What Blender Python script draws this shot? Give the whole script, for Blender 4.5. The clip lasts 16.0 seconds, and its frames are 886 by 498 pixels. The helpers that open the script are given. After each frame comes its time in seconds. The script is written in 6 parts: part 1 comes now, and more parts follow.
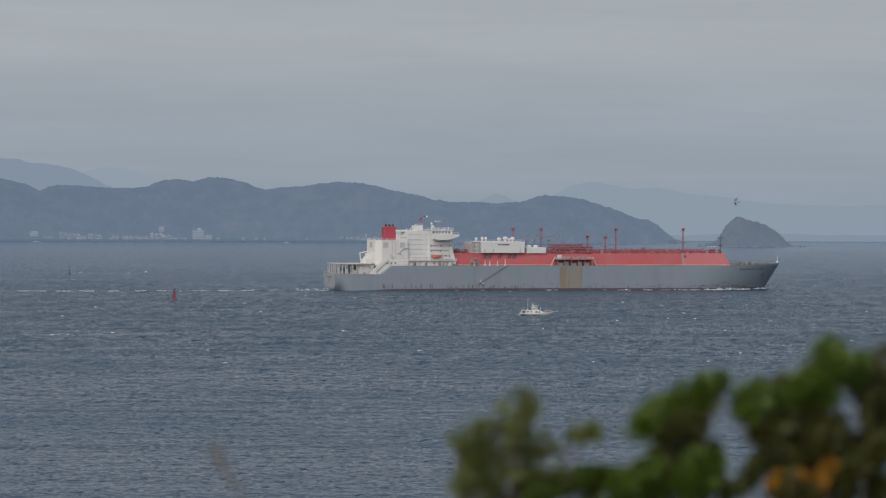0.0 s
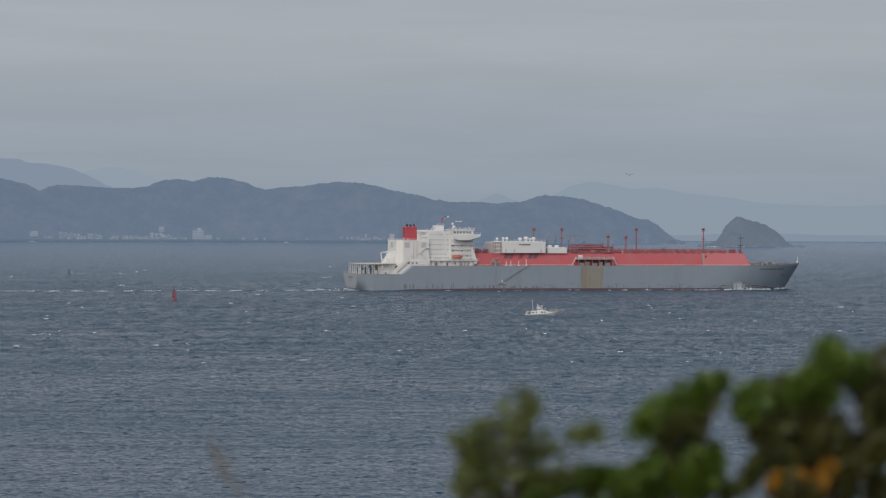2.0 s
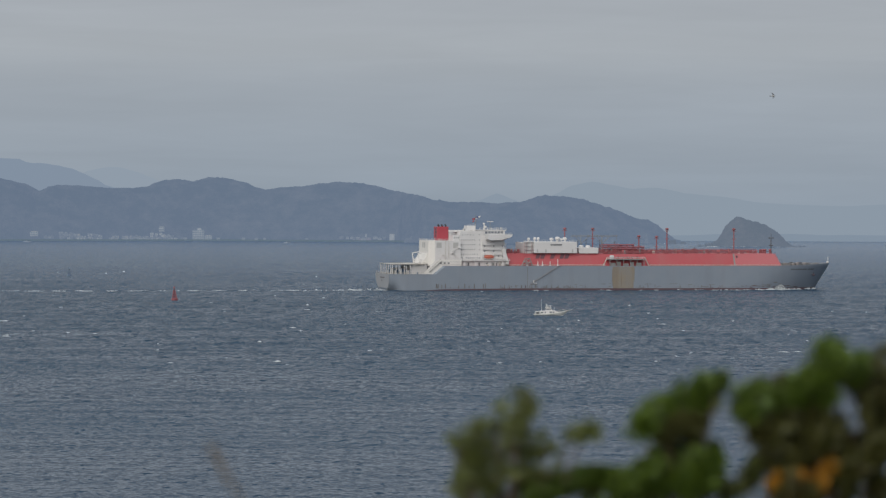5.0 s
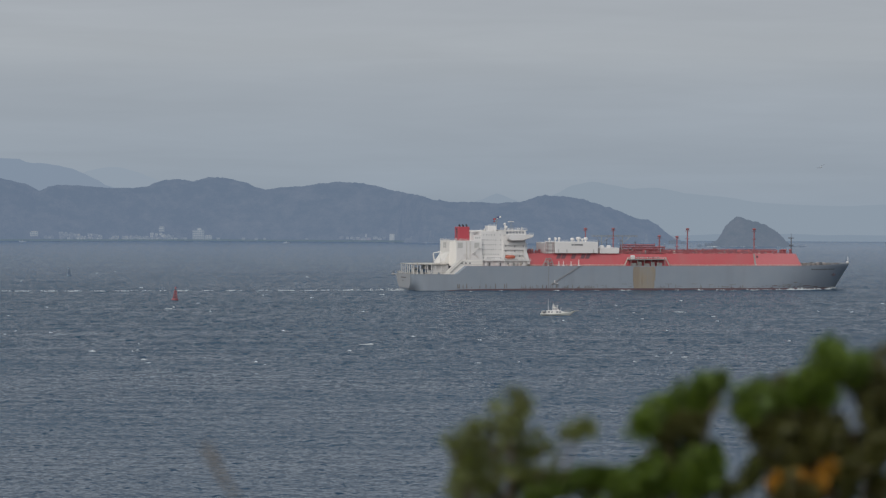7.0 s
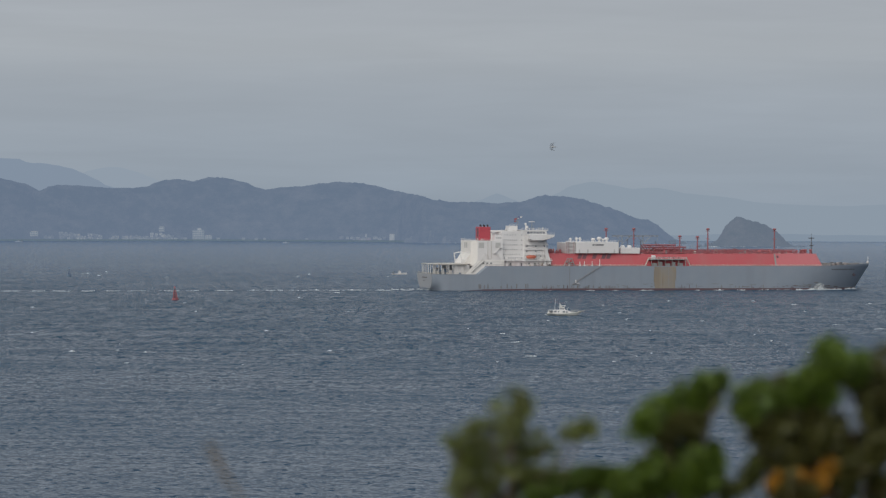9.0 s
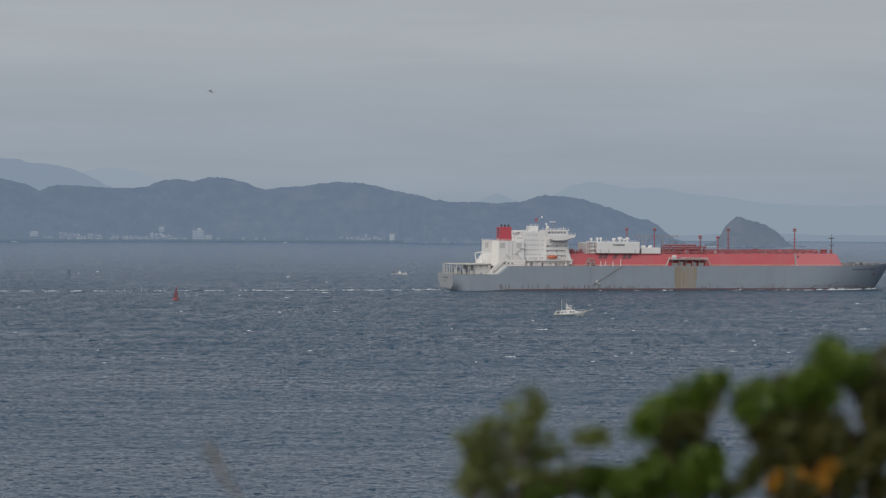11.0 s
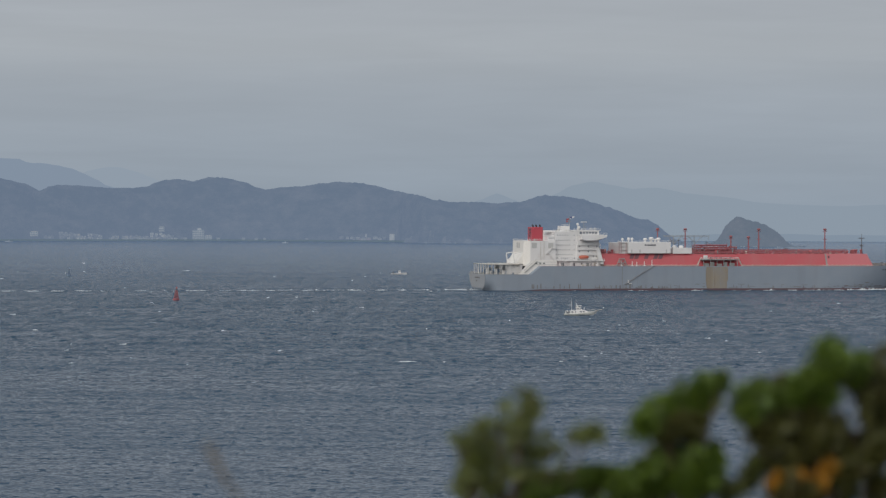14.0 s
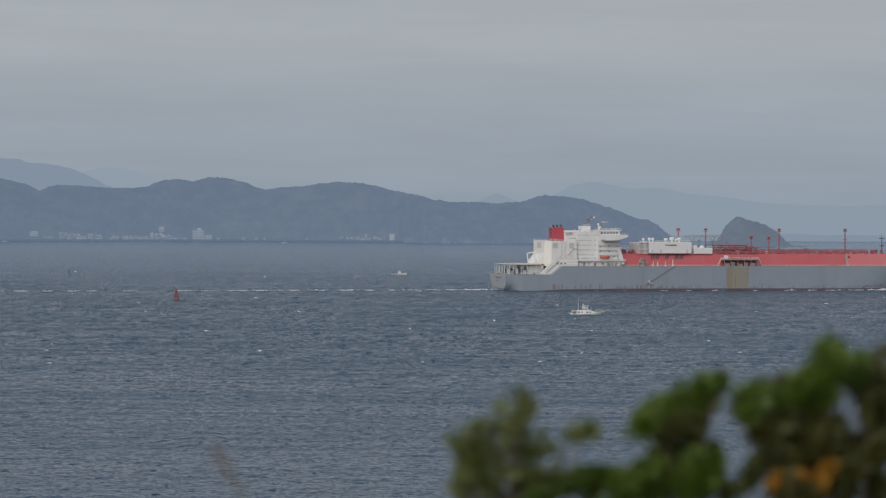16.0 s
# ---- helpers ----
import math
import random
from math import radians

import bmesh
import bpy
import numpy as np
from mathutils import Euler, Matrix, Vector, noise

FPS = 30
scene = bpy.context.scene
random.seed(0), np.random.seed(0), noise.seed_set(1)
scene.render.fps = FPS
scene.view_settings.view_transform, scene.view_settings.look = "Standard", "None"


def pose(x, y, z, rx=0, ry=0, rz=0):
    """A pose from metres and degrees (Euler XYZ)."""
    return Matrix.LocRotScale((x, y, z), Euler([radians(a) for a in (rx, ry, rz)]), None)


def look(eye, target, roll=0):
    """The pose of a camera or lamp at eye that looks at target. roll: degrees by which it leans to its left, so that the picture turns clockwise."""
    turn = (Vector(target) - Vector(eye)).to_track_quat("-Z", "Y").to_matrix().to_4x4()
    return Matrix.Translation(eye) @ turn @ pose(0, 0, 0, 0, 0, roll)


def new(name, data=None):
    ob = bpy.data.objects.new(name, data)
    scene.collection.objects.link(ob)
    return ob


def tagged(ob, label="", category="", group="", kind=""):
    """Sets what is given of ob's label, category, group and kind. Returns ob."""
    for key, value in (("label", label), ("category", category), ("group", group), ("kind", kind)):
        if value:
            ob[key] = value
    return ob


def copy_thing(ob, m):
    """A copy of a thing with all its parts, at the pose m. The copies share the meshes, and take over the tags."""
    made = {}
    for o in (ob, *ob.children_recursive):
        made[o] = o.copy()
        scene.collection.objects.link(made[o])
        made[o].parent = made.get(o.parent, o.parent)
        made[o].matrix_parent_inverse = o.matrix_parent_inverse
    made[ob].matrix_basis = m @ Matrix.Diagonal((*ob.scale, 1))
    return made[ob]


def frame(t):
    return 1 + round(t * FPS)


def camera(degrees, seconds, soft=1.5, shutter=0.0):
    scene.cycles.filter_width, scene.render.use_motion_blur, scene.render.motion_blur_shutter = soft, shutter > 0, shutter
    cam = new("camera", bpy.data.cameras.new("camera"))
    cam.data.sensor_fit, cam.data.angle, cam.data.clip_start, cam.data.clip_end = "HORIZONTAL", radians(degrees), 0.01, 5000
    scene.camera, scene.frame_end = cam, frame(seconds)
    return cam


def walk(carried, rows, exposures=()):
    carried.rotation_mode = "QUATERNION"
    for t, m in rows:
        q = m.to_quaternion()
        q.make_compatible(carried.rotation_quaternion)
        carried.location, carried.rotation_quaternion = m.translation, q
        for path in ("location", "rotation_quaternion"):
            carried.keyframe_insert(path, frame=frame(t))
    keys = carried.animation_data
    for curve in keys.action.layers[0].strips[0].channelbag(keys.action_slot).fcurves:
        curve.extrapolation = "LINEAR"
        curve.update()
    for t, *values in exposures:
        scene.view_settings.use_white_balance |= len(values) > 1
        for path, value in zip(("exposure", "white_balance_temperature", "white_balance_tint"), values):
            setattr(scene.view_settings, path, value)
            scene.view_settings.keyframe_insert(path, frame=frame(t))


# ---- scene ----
cam = camera(18.554, 16.0, soft=1.3, shutter=0.5)
EYE = (0.0, 0.0, 49.0)
DOWN = 0.776
LEAN = 0.25
VIEW = pose(*EYE, 90 - DOWN, 0, 0) @ pose(0, 0, 0, 0, 0, LEAN)
walk(cam, [(0.0, VIEW), (16.0, VIEW)])
cam.data.dof.use_dof = True
cam.data.dof.focus_distance = 1700.0
cam.data.dof.aperture_fstop = 2.4

# ---- sky and sun ----
SUN_ELEVATION, SUN_AZIMUTH = radians(36), radians(208)  # azimuth clockwise from +y
world = bpy.data.worlds.new("overcast_sky")
scene.world = world
world.use_nodes = True
wn, wl = world.node_tree.nodes, world.node_tree.links
wn.clear()
w_out = wn.new("ShaderNodeOutputWorld")
w_sky = wn.new("ShaderNodeTexSky")
w_sky.sky_type = "NISHITA"
w_sky.sun_disc = False
w_sky.sun_elevation, w_sky.sun_rotation = SUN_ELEVATION, SUN_AZIMUTH
w_sky.air_density, w_sky.dust_density = 1.0, 4.0
w_co = wn.new("ShaderNodeTexCoord")
w_map = wn.new("ShaderNodeMapping")
w_map.inputs["Scale"].default_value = (6.0, 6.0, 38.0)
w_noise = wn.new("ShaderNodeTexNoise")
w_noise.inputs["Scale"].default_value = 1.0
w_noise.inputs["Detail"].default_value = 4.0
w_noise.inputs["Distortion"].default_value = 0.4
w_sep = wn.new("ShaderNodeSeparateXYZ")
w_ramp = wn.new("ShaderNodeValToRGB")
w_ramp.color_ramp.elements[0].position = 0.0
w_ramp.color_ramp.elements[0].color = (0.286, 0.342, 0.407, 1)
w_ramp.color_ramp.elements[1].position = 0.08
w_ramp.color_ramp.elements[1].color = (0.379, 0.41, 0.449, 1)
for at, tint in ((0.045, (0.35, 0.392, 0.441, 1)), (0.06, (0.38, 0.413, 0.449, 1))):
    e = w_ramp.color_ramp.elements.new(at)
    e.color = tint
e = w_ramp.color_ramp.elements.new(0.6)
e.color = (0.43, 0.47, 0.53, 1)
w_cl = wn.new("ShaderNodeMapRange")
w_cl.inputs[1].default_value, w_cl.inputs[2].default_value = 0.35, 0.68
w_cl.inputs[3].default_value, w_cl.inputs[4].default_value = 0.975, 1.06
# thin torn streaks of brighter cloud higher up
w_map2 = wn.new("ShaderNodeMapping")
w_map2.inputs["Scale"].default_value = (7.0, 7.0, 95.0)
w_fine = wn.new("ShaderNodeTexNoise")
w_fine.inputs["Scale"].default_value, w_fine.inputs["Detail"].default_value, w_fine.inputs["Roughness"].default_value = 1.3, 6.0, 0.62
w_fine.inputs["Distortion"].default_value = 0.6
w_streak = wn.new("ShaderNodeMapRange")
w_streak.inputs[1].default_value, w_streak.inputs[2].default_value = 0.42, 0.72
w_streak.inputs[3].default_value, w_streak.inputs[4].default_value = 0.992, 1.035
w_both = wn.new("ShaderNodeMath")
w_both.operation = "MULTIPLY"
w_mul = wn.new("ShaderNodeVectorMath")
w_mul.operation = "SCALE"
w_b1, w_b2 = wn.new("ShaderNodeBackground"), wn.new("ShaderNodeBackground")
w_b1.inputs["Strength"].default_value = 0.06
w_mix = wn.new("ShaderNodeMixShader")
w_mix.inputs[0].default_value = 0.94
wl.new(w_co.outputs["Generated"], w_map.inputs["Vector"])
wl.new(w_map.outputs[0], w_noise.inputs["Vector"])
wl.new(w_co.outputs["Generated"], w_sep.inputs[0])
wl.new(w_sep.outputs["Z"], w_ramp.inputs[0])
wl.new(w_noise.outputs["Fac"], w_cl.inputs[0])
wl.new(w_ramp.outputs[0], w_mul.inputs[0])
wl.new(w_co.outputs["Generated"], w_map2.inputs["Vector"])
wl.new(w_map2.outputs[0], w_fine.inputs["Vector"])
wl.new(w_fine.outputs["Fac"], w_streak.inputs[0])
wl.new(w_cl.outputs[0], w_both.inputs[0])
wl.new(w_streak.outputs[0], w_both.inputs[1])
wl.new(w_both.outputs[0], w_mul.inputs["Scale"])
wl.new(w_sky.outputs[0], w_b1.inputs[0])
wl.new(w_mul.outputs[0], w_b2.inputs[0])
wl.new(w_b1.outputs[0], w_mix.inputs[1])
wl.new(w_b2.outputs[0], w_mix.inputs[2])
wl.new(w_mix.outputs[0], w_out.inputs[0])

sun_data = bpy.data.lights.new("sun", "SUN")
sun_data.energy, sun_data.angle, sun_data.color = 2.0, radians(70), (1.0, 0.945, 0.87)
sun = new("sun", sun_data)
sun_way = Vector((math.sin(SUN_AZIMUTH) * math.cos(SUN_ELEVATION), math.cos(SUN_AZIMUTH) * math.cos(SUN_ELEVATION), math.sin(SUN_ELEVATION)))
sun.matrix_world = look(sun_way * 500, (0, 0, 0))


# ---- materials ----
def material(name):
    m = bpy.data.materials.new(name)
    m.use_nodes = True
    nt = m.node_tree
    return m, nt.nodes, nt.links, nt.nodes["Principled BSDF"]


def noise_node(n, l, scale, detail=4.0, stretch=(1, 1, 1), co="Object", rough=0.55):
    c = n.new("ShaderNodeTexCoord")
    mp = n.new("ShaderNodeMapping")
    mp.inputs["Scale"].default_value = stretch
    t = n.new("ShaderNodeTexNoise")
    t.inputs["Scale"].default_value, t.inputs["Detail"].default_value, t.inputs["Roughness"].default_value = scale, detail, rough
    l.new(c.outputs[co], mp.inputs["Vector"])
    l.new(mp.outputs[0], t.inputs["Vector"])
    return t.outputs["Fac"]


def ramp(n, l, value, lo, hi, a, b):
    r = n.new("ShaderNodeMapRange")
    r.clamp = True
    for k, v in zip((1, 2, 3, 4), (lo, hi, a, b)):
        r.inputs[k].default_value = v
    l.new(value, r.inputs[0])
    return r.outputs[0]


def mix(n, l, fac, a, b):
    m = n.new("ShaderNodeMix")
    m.data_type = "RGBA"
    for sock, v in ((m.inputs[0], fac), (m.inputs[6], a), (m.inputs[7], b)):
        if isinstance(v, (int, float)):
            sock.default_value = v
        elif isinstance(v, tuple):
            sock.default_value = (*v, 1)
        else:
            l.new(v, sock)
    return m.outputs[2]


def bump(n, l, b, height, strength, distance):
    k = n.new("ShaderNodeBump")
    k.inputs["Strength"].default_value, k.inputs["Distance"].default_value = strength, distance
    l.new(height, k.inputs["Height"])
    l.new(k.outputs[0], b.inputs["Normal"])


def painted(name, colour, stain, amount=0.5, rough=0.45, grain=0.25, streak=0.0, streak_colour=(0.16, 0.09, 0.05), wide=0.0):
    """Weathered paint: two scales of fading, and optional downward rust streaks and broad washed-down stains."""
    m, n, l, b = material(name)
    big = ramp(n, l, noise_node(n, l, 0.09, 4), 0.38, 0.7, 0, amount)
    c = mix(n, l, big, colour, stain)
    fine = ramp(n, l, noise_node(n, l, grain * 6, 5), 0.45, 0.75, 0, amount * 0.6)
    c = mix(n, l, fine, c, tuple(0.8 * v for v in stain))
    if wide:
        w = ramp(n, l, noise_node(n, l, 0.11, 4, (1, 1, 0.05)), 0.5, 0.74, 0, wide)
        c = mix(n, l, w, c, streak_colour)
    if streak:
        s = ramp(n, l, noise_node(n, l, 0.55, 3, (1, 1, 0.045)), 0.66, 0.76, 0, streak)
        c = mix(n, l, s, c, streak_colour)
    l.new(c, b.inputs["Base Color"])
    b.inputs["Roughness"].default_value = rough
    bump(n, l, b, noise_node(n, l, 1.2, 3), 0.12, 0.05)
    return m


M = {}
M["hull"] = painted("hull_grey_paint", (0.228, 0.267, 0.316), (0.258, 0.292, 0.335), 0.6, 0.5, 0.3, 0.4, (0.175, 0.172, 0.185), 0.2)
M["boot"] = painted("antifouling_red", (0.11, 0.062, 0.072), (0.1, 0.072, 0.08), 0.7, 0.6)
M["white"] = painted("white_marine_paint", (0.69, 0.68, 0.675), (0.6, 0.59, 0.575), 0.5, 0.5, 0.3, 0.2, (0.46, 0.38, 0.31), 0.12)
M["louvre"] = painted("pale_grey_louvre_paint", (0.47, 0.47, 0.46), (0.4, 0.39, 0.37), 0.6, 0.6)
# cream copy of the white paint: warm sunlight put into the colour
M["sunlit_white"] = painted("white_paint_with_warm_sunlight", (0.76, 0.738, 0.7), (0.67, 0.645, 0.605), 0.5, 0.5, 0.3, 0.2, (0.46, 0.39, 0.31), 0.12)
# dark maroon of the trunk door and of the painted shadow panels
M["shade_and_door"] = painted("painted_shade_and_door_maroon", (0.16, 0.072, 0.088), (0.12, 0.07, 0.085), 0.8, 0.7)
M["lattice"] = painted("grey_brown_lattice_steel", (0.33, 0.31, 0.305), (0.26, 0.24, 0.235), 0.7, 0.6)
M["cream"] = painted("cream_boat_paint", (0.68, 0.68, 0.64), (0.52, 0.52, 0.48), 0.6, 0.5, 0.6)
M["red"] = painted("red_deck_paint", (0.435, 0.076, 0.088), (0.41, 0.105, 0.115), 0.6, 0.5, 0.3, 0.25, (0.34, 0.19, 0.18), 0.25)
M["pink"] = painted("sun_bleached_red_paint", (0.485, 0.132, 0.145), (0.46, 0.16, 0.17), 0.6, 0.55)
M["funnel"] = painted("funnel_red_paint", (0.4, 0.05, 0.072), (0.37, 0.075, 0.09), 0.5, 0.45)
M["pipe_red"] = painted("dull_red_pipe_paint", (0.3, 0.085, 0.095), (0.23, 0.115, 0.125), 0.7, 0.55)
M["black"] = painted("sooty_black_steel", (0.04, 0.042, 0.048), (0.04, 0.035, 0.03), 0.6, 0.6)
M["grey"] = painted("deck_grey_paint", (0.26, 0.28, 0.28), (0.2, 0.19, 0.17), 0.7, 0.6)
M["tan"] = painted("weathered_pale_steel", (0.56, 0.54, 0.49), (0.36, 0.31, 0.25), 0.8, 0.6)
M["rust"] = painted("ochre_rust_stain", (0.28, 0.235, 0.175), (0.24, 0.23, 0.215), 0.9, 0.7, 0.4, 1.0, (0.16, 0.115, 0.075), 0.5)
# streaked hull grey made paler: sunlight on the stern face is painted in
M["transom"] = painted("sunlit_weathered_transom_paint", (0.35, 0.365, 0.385), (0.385, 0.385, 0.385), 0.7, 0.6, 0.3, 0.4, (0.2, 0.17, 0.14))
M["scuff"] = painted("scraped_hull_paint", (0.16, 0.15, 0.15), (0.2, 0.19, 0.19), 0.7, 0.7)
M["darkgrey"] = painted("dark_fittings", (0.12, 0.13, 0.145), (0.085, 0.09, 0.1), 0.6, 0.6)
M["wing_grey"] = painted("slate_grey_feathers", (0.1, 0.1, 0.105), (0.075, 0.075, 0.075), 0.6, 0.8, 3)
M["orange"] = painted("lifeboat_orange", (0.48, 0.125, 0.075), (0.42, 0.14, 0.09), 0.5, 0.45)
M["buoy_red"] = painted("buoy_red_paint", (0.28, 0.07, 0.085), (0.23, 0.085, 0.095), 0.6, 0.5)
M["buoy_green"] = painted("buoy_dark_green_paint", (0.13, 0.2, 0.3), (0.15, 0.21, 0.29), 0.6, 0.5)
M["flag_blue"] = painted("blue_bunting", (0.06, 0.08, 0.25), (0.08, 0.1, 0.25), 0.3, 0.8)
M["flag_red"] = painted("red_bunting", (0.36, 0.06, 0.07), (0.4, 0.2, 0.2), 0.3, 0.8)
M["bark"] = painted("twig_bark", (0.12, 0.08, 0.05), (0.07, 0.05, 0.035), 0.7, 0.9, 8)
M["straw"] = painted("dry_straw", (0.13, 0.1, 0.065), (0.1, 0.075, 0.05), 0.6, 0.9, 8)


def glass_material():
    m, n, l, b = material("dark_window_glass")
    b.inputs["Base Color"].default_value = (0.12, 0.14, 0.17, 1)
    b.inputs["Roughness"].default_value = 0.12
    return m


M["glass"] = glass_material()


def water_material():
    m, n, l, b = material("wind_ruffled_sea")
    gust = noise_node(n, l, 0.012, 4, (0.5, 0.9, 1), "Object", 0.6)
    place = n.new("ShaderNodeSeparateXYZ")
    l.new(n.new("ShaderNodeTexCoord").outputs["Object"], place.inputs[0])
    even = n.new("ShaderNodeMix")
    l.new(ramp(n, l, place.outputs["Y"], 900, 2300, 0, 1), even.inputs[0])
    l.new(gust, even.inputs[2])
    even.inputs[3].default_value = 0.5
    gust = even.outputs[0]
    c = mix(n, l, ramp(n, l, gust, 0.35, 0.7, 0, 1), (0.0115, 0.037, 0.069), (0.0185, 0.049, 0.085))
    # paler, bluer base with distance: haze painted into the far water
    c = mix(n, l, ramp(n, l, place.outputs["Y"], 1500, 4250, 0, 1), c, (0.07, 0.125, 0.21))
    l.new(c, b.inputs["Base Color"])
    l.new(ramp(n, l, gust, 0.3, 0.7, 0.12, 0.24), b.inputs["Roughness"])
    b.inputs["IOR"].default_value = 1.33
    # ripples: random slopes of the surface at two sizes, steepest in the open channel
    co = n.new("ShaderNodeTexCoord")
    sep = n.new("ShaderNodeSeparateXYZ")
    l.new(co.outputs["Object"], sep.inputs[0])
    mul = n.new("ShaderNodeMath")
    mul.operation = "MULTIPLY"
    l.new(ramp(n, l, sep.outputs["Y"], 480, 1050, 0.98, 1.65), mul.inputs[0])
    l.new(ramp(n, l, sep.outputs["Y"], 2300, 4600, 1.0, 0.85), mul.inputs[1])
    mul2 = n.new("ShaderNodeMath")
    mul2.operation = "MULTIPLY"
    l.new(mul.outputs[0], mul2.inputs[0])
    l.new(ramp(n, l, gust, 0.36, 0.64, 0.84, 1.16), mul2.inputs[1])
    lee = mul2.outputs[0]
    normal = n.new("ShaderNodeNewGeometry").outputs["Normal"]
    for scale, stretch, amount in ((0.9, (0.6, 0.8, 1.0), 0.55), (1.9, (0.6, 1.0, 1.0), 1.1)):
        mp = n.new("ShaderNodeMapping")
        mp.inputs["Scale"].default_value = stretch
        t = n.new("ShaderNodeTexNoise")
        t.inputs["Scale"].default_value, t.inputs["Detail"].default_value, t.inputs["Roughness"].default_value = scale, 3.0, 0.6
        l.new(co.outputs["Object"], mp.inputs["Vector"])
        l.new(mp.outputs[0], t.inputs["Vector"])
        off = n.new("ShaderNodeVectorMath")
        off.operation = "SUBTRACT"
        off.inputs[1].default_value = (0.5, 0.5, 0.5)
        l.new(t.outputs["Color"], off.inputs[0])
        flat = n.new("ShaderNodeVectorMath")
        flat.operation = "MULTIPLY"
        flat.inputs[1].default_value = (amount, amount, 0)
        l.new(off.outputs[0], flat.inputs[0])
        calm = n.new("ShaderNodeVectorMath")
        calm.operation = "SCALE"
        l.new(flat.outputs[0], calm.inputs[0])
        l.new(lee, calm.inputs["Scale"])
        add = n.new("ShaderNodeVectorMath")
        l.new(normal, add.inputs[0])
        l.new(calm.outputs[0], add.inputs[1])
        normal = add.outputs[0]
    # the steeper wave faces look to the near shore, less so in the far water
    lean = n.new("ShaderNodeVectorMath")
    lean.operation = "SCALE"
    lean.inputs[0].default_value = (0, -0.08, 0)
    # long wind rows across the view, and short steep fronts that show as dark dashes
    rows = ramp(n, l, noise_node(n, l, 0.075, 5, (0.07, 1.0, 1.0), "Object", 0.68), 0.4, 0.64, 1.0, 1.95)
    steep = n.new("ShaderNodeMath")
    l.new(rows, steep.inputs[0])
    for stretch, near, far, grow, most in (((0.36, 0.36, 1.0), 640, 900, False, 9.0), ((0.22, 0.13, 1.0), 620, 900, True, 4.6), ((0.17, 0.05, 1.0), 1150, 1500, True, 2.0)):
        fronts = ramp(n, l, noise_node(n, l, 1.0, 3, stretch, "Object", 0.62), 0.6, 0.68, 0.0, most)
        where = ramp(n, l, place.outputs["Y"], near, far, 0.0 if grow else 1.0, 1.0 if grow else 0.0)
        some = n.new("ShaderNodeMath")
        some.operation = "MULTIPLY"
        l.new(fronts, some.inputs[0])
        l.new(where, some.inputs[1])
        if steep.inputs[1].is_linked:
            more = n.new("ShaderNodeMath")
            l.new(steep.outputs[0], more.inputs[0])
            steep = more
        l.new(some.outputs[0], steep.inputs[1])
    push = n.new("ShaderNodeMath")
    push.operation = "MULTIPLY"
    l.new(steep.outputs[0], push.inputs[0])
    l.new(lee, push.inputs[1])
    tame = n.new("ShaderNodeMath")
    tame.operation = "MULTIPLY"
    l.new(push.outputs[0], tame.inputs[0])
    l.new(ramp(n, l, sep.outputs["Y"], 1900, 3900, 1.0, 0.45), tame.inputs[1])
    l.new(tame.outputs[0], lean.inputs["Scale"])
    add = n.new("ShaderNodeVectorMath")
    l.new(normal, add.inputs[0])
    l.new(lean.outputs[0], add.inputs[1])
    normal = add.outputs[0]
    unit = n.new("ShaderNodeVectorMath")
    unit.operation = "NORMALIZE"
    l.new(normal, unit.inputs[0])
    l.new(unit.outputs[0], b.inputs["Normal"])
    return m


M["water"] = water_material()


def foam_material():
    m, n, l, b = material("sea_foam")
    c = mix(n, l, ramp(n, l, noise_node(n, l, 1.4, 4), 0.35, 0.65, 0, 1), (0.3, 0.35, 0.38), (0.7, 0.73, 0.74))
    l.new(c, b.inputs["Base Color"])
    b.inputs["Roughness"].default_value = 0.9
    return m


M["foam"] = foam_material()


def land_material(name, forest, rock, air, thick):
    """The backdrop of distance, four to five kilometres off: dim land colours mixed with emission that paints the haze.
    """
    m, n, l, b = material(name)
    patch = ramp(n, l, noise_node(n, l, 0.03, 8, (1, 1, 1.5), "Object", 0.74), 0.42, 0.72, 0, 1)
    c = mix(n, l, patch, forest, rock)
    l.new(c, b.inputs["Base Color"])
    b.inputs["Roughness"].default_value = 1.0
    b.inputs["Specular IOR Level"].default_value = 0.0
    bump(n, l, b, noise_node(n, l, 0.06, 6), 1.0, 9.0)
    # glow in the air colour, painting haze over the land
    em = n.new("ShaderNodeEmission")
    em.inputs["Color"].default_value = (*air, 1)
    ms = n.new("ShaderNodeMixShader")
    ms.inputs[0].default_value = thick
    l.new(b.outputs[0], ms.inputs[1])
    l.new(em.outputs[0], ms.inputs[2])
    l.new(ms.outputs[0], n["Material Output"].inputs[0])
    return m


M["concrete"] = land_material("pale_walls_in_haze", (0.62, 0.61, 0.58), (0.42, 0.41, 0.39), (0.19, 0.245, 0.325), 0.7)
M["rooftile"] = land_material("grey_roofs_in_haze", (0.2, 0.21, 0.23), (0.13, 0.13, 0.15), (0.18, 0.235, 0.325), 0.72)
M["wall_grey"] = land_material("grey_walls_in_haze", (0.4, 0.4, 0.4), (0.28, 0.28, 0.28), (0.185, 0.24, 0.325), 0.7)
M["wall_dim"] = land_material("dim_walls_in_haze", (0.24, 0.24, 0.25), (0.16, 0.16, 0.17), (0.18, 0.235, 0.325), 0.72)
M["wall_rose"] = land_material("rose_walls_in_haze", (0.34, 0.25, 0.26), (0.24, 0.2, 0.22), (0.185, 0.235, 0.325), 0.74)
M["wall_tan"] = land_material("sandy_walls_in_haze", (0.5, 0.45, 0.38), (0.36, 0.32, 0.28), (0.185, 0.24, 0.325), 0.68)
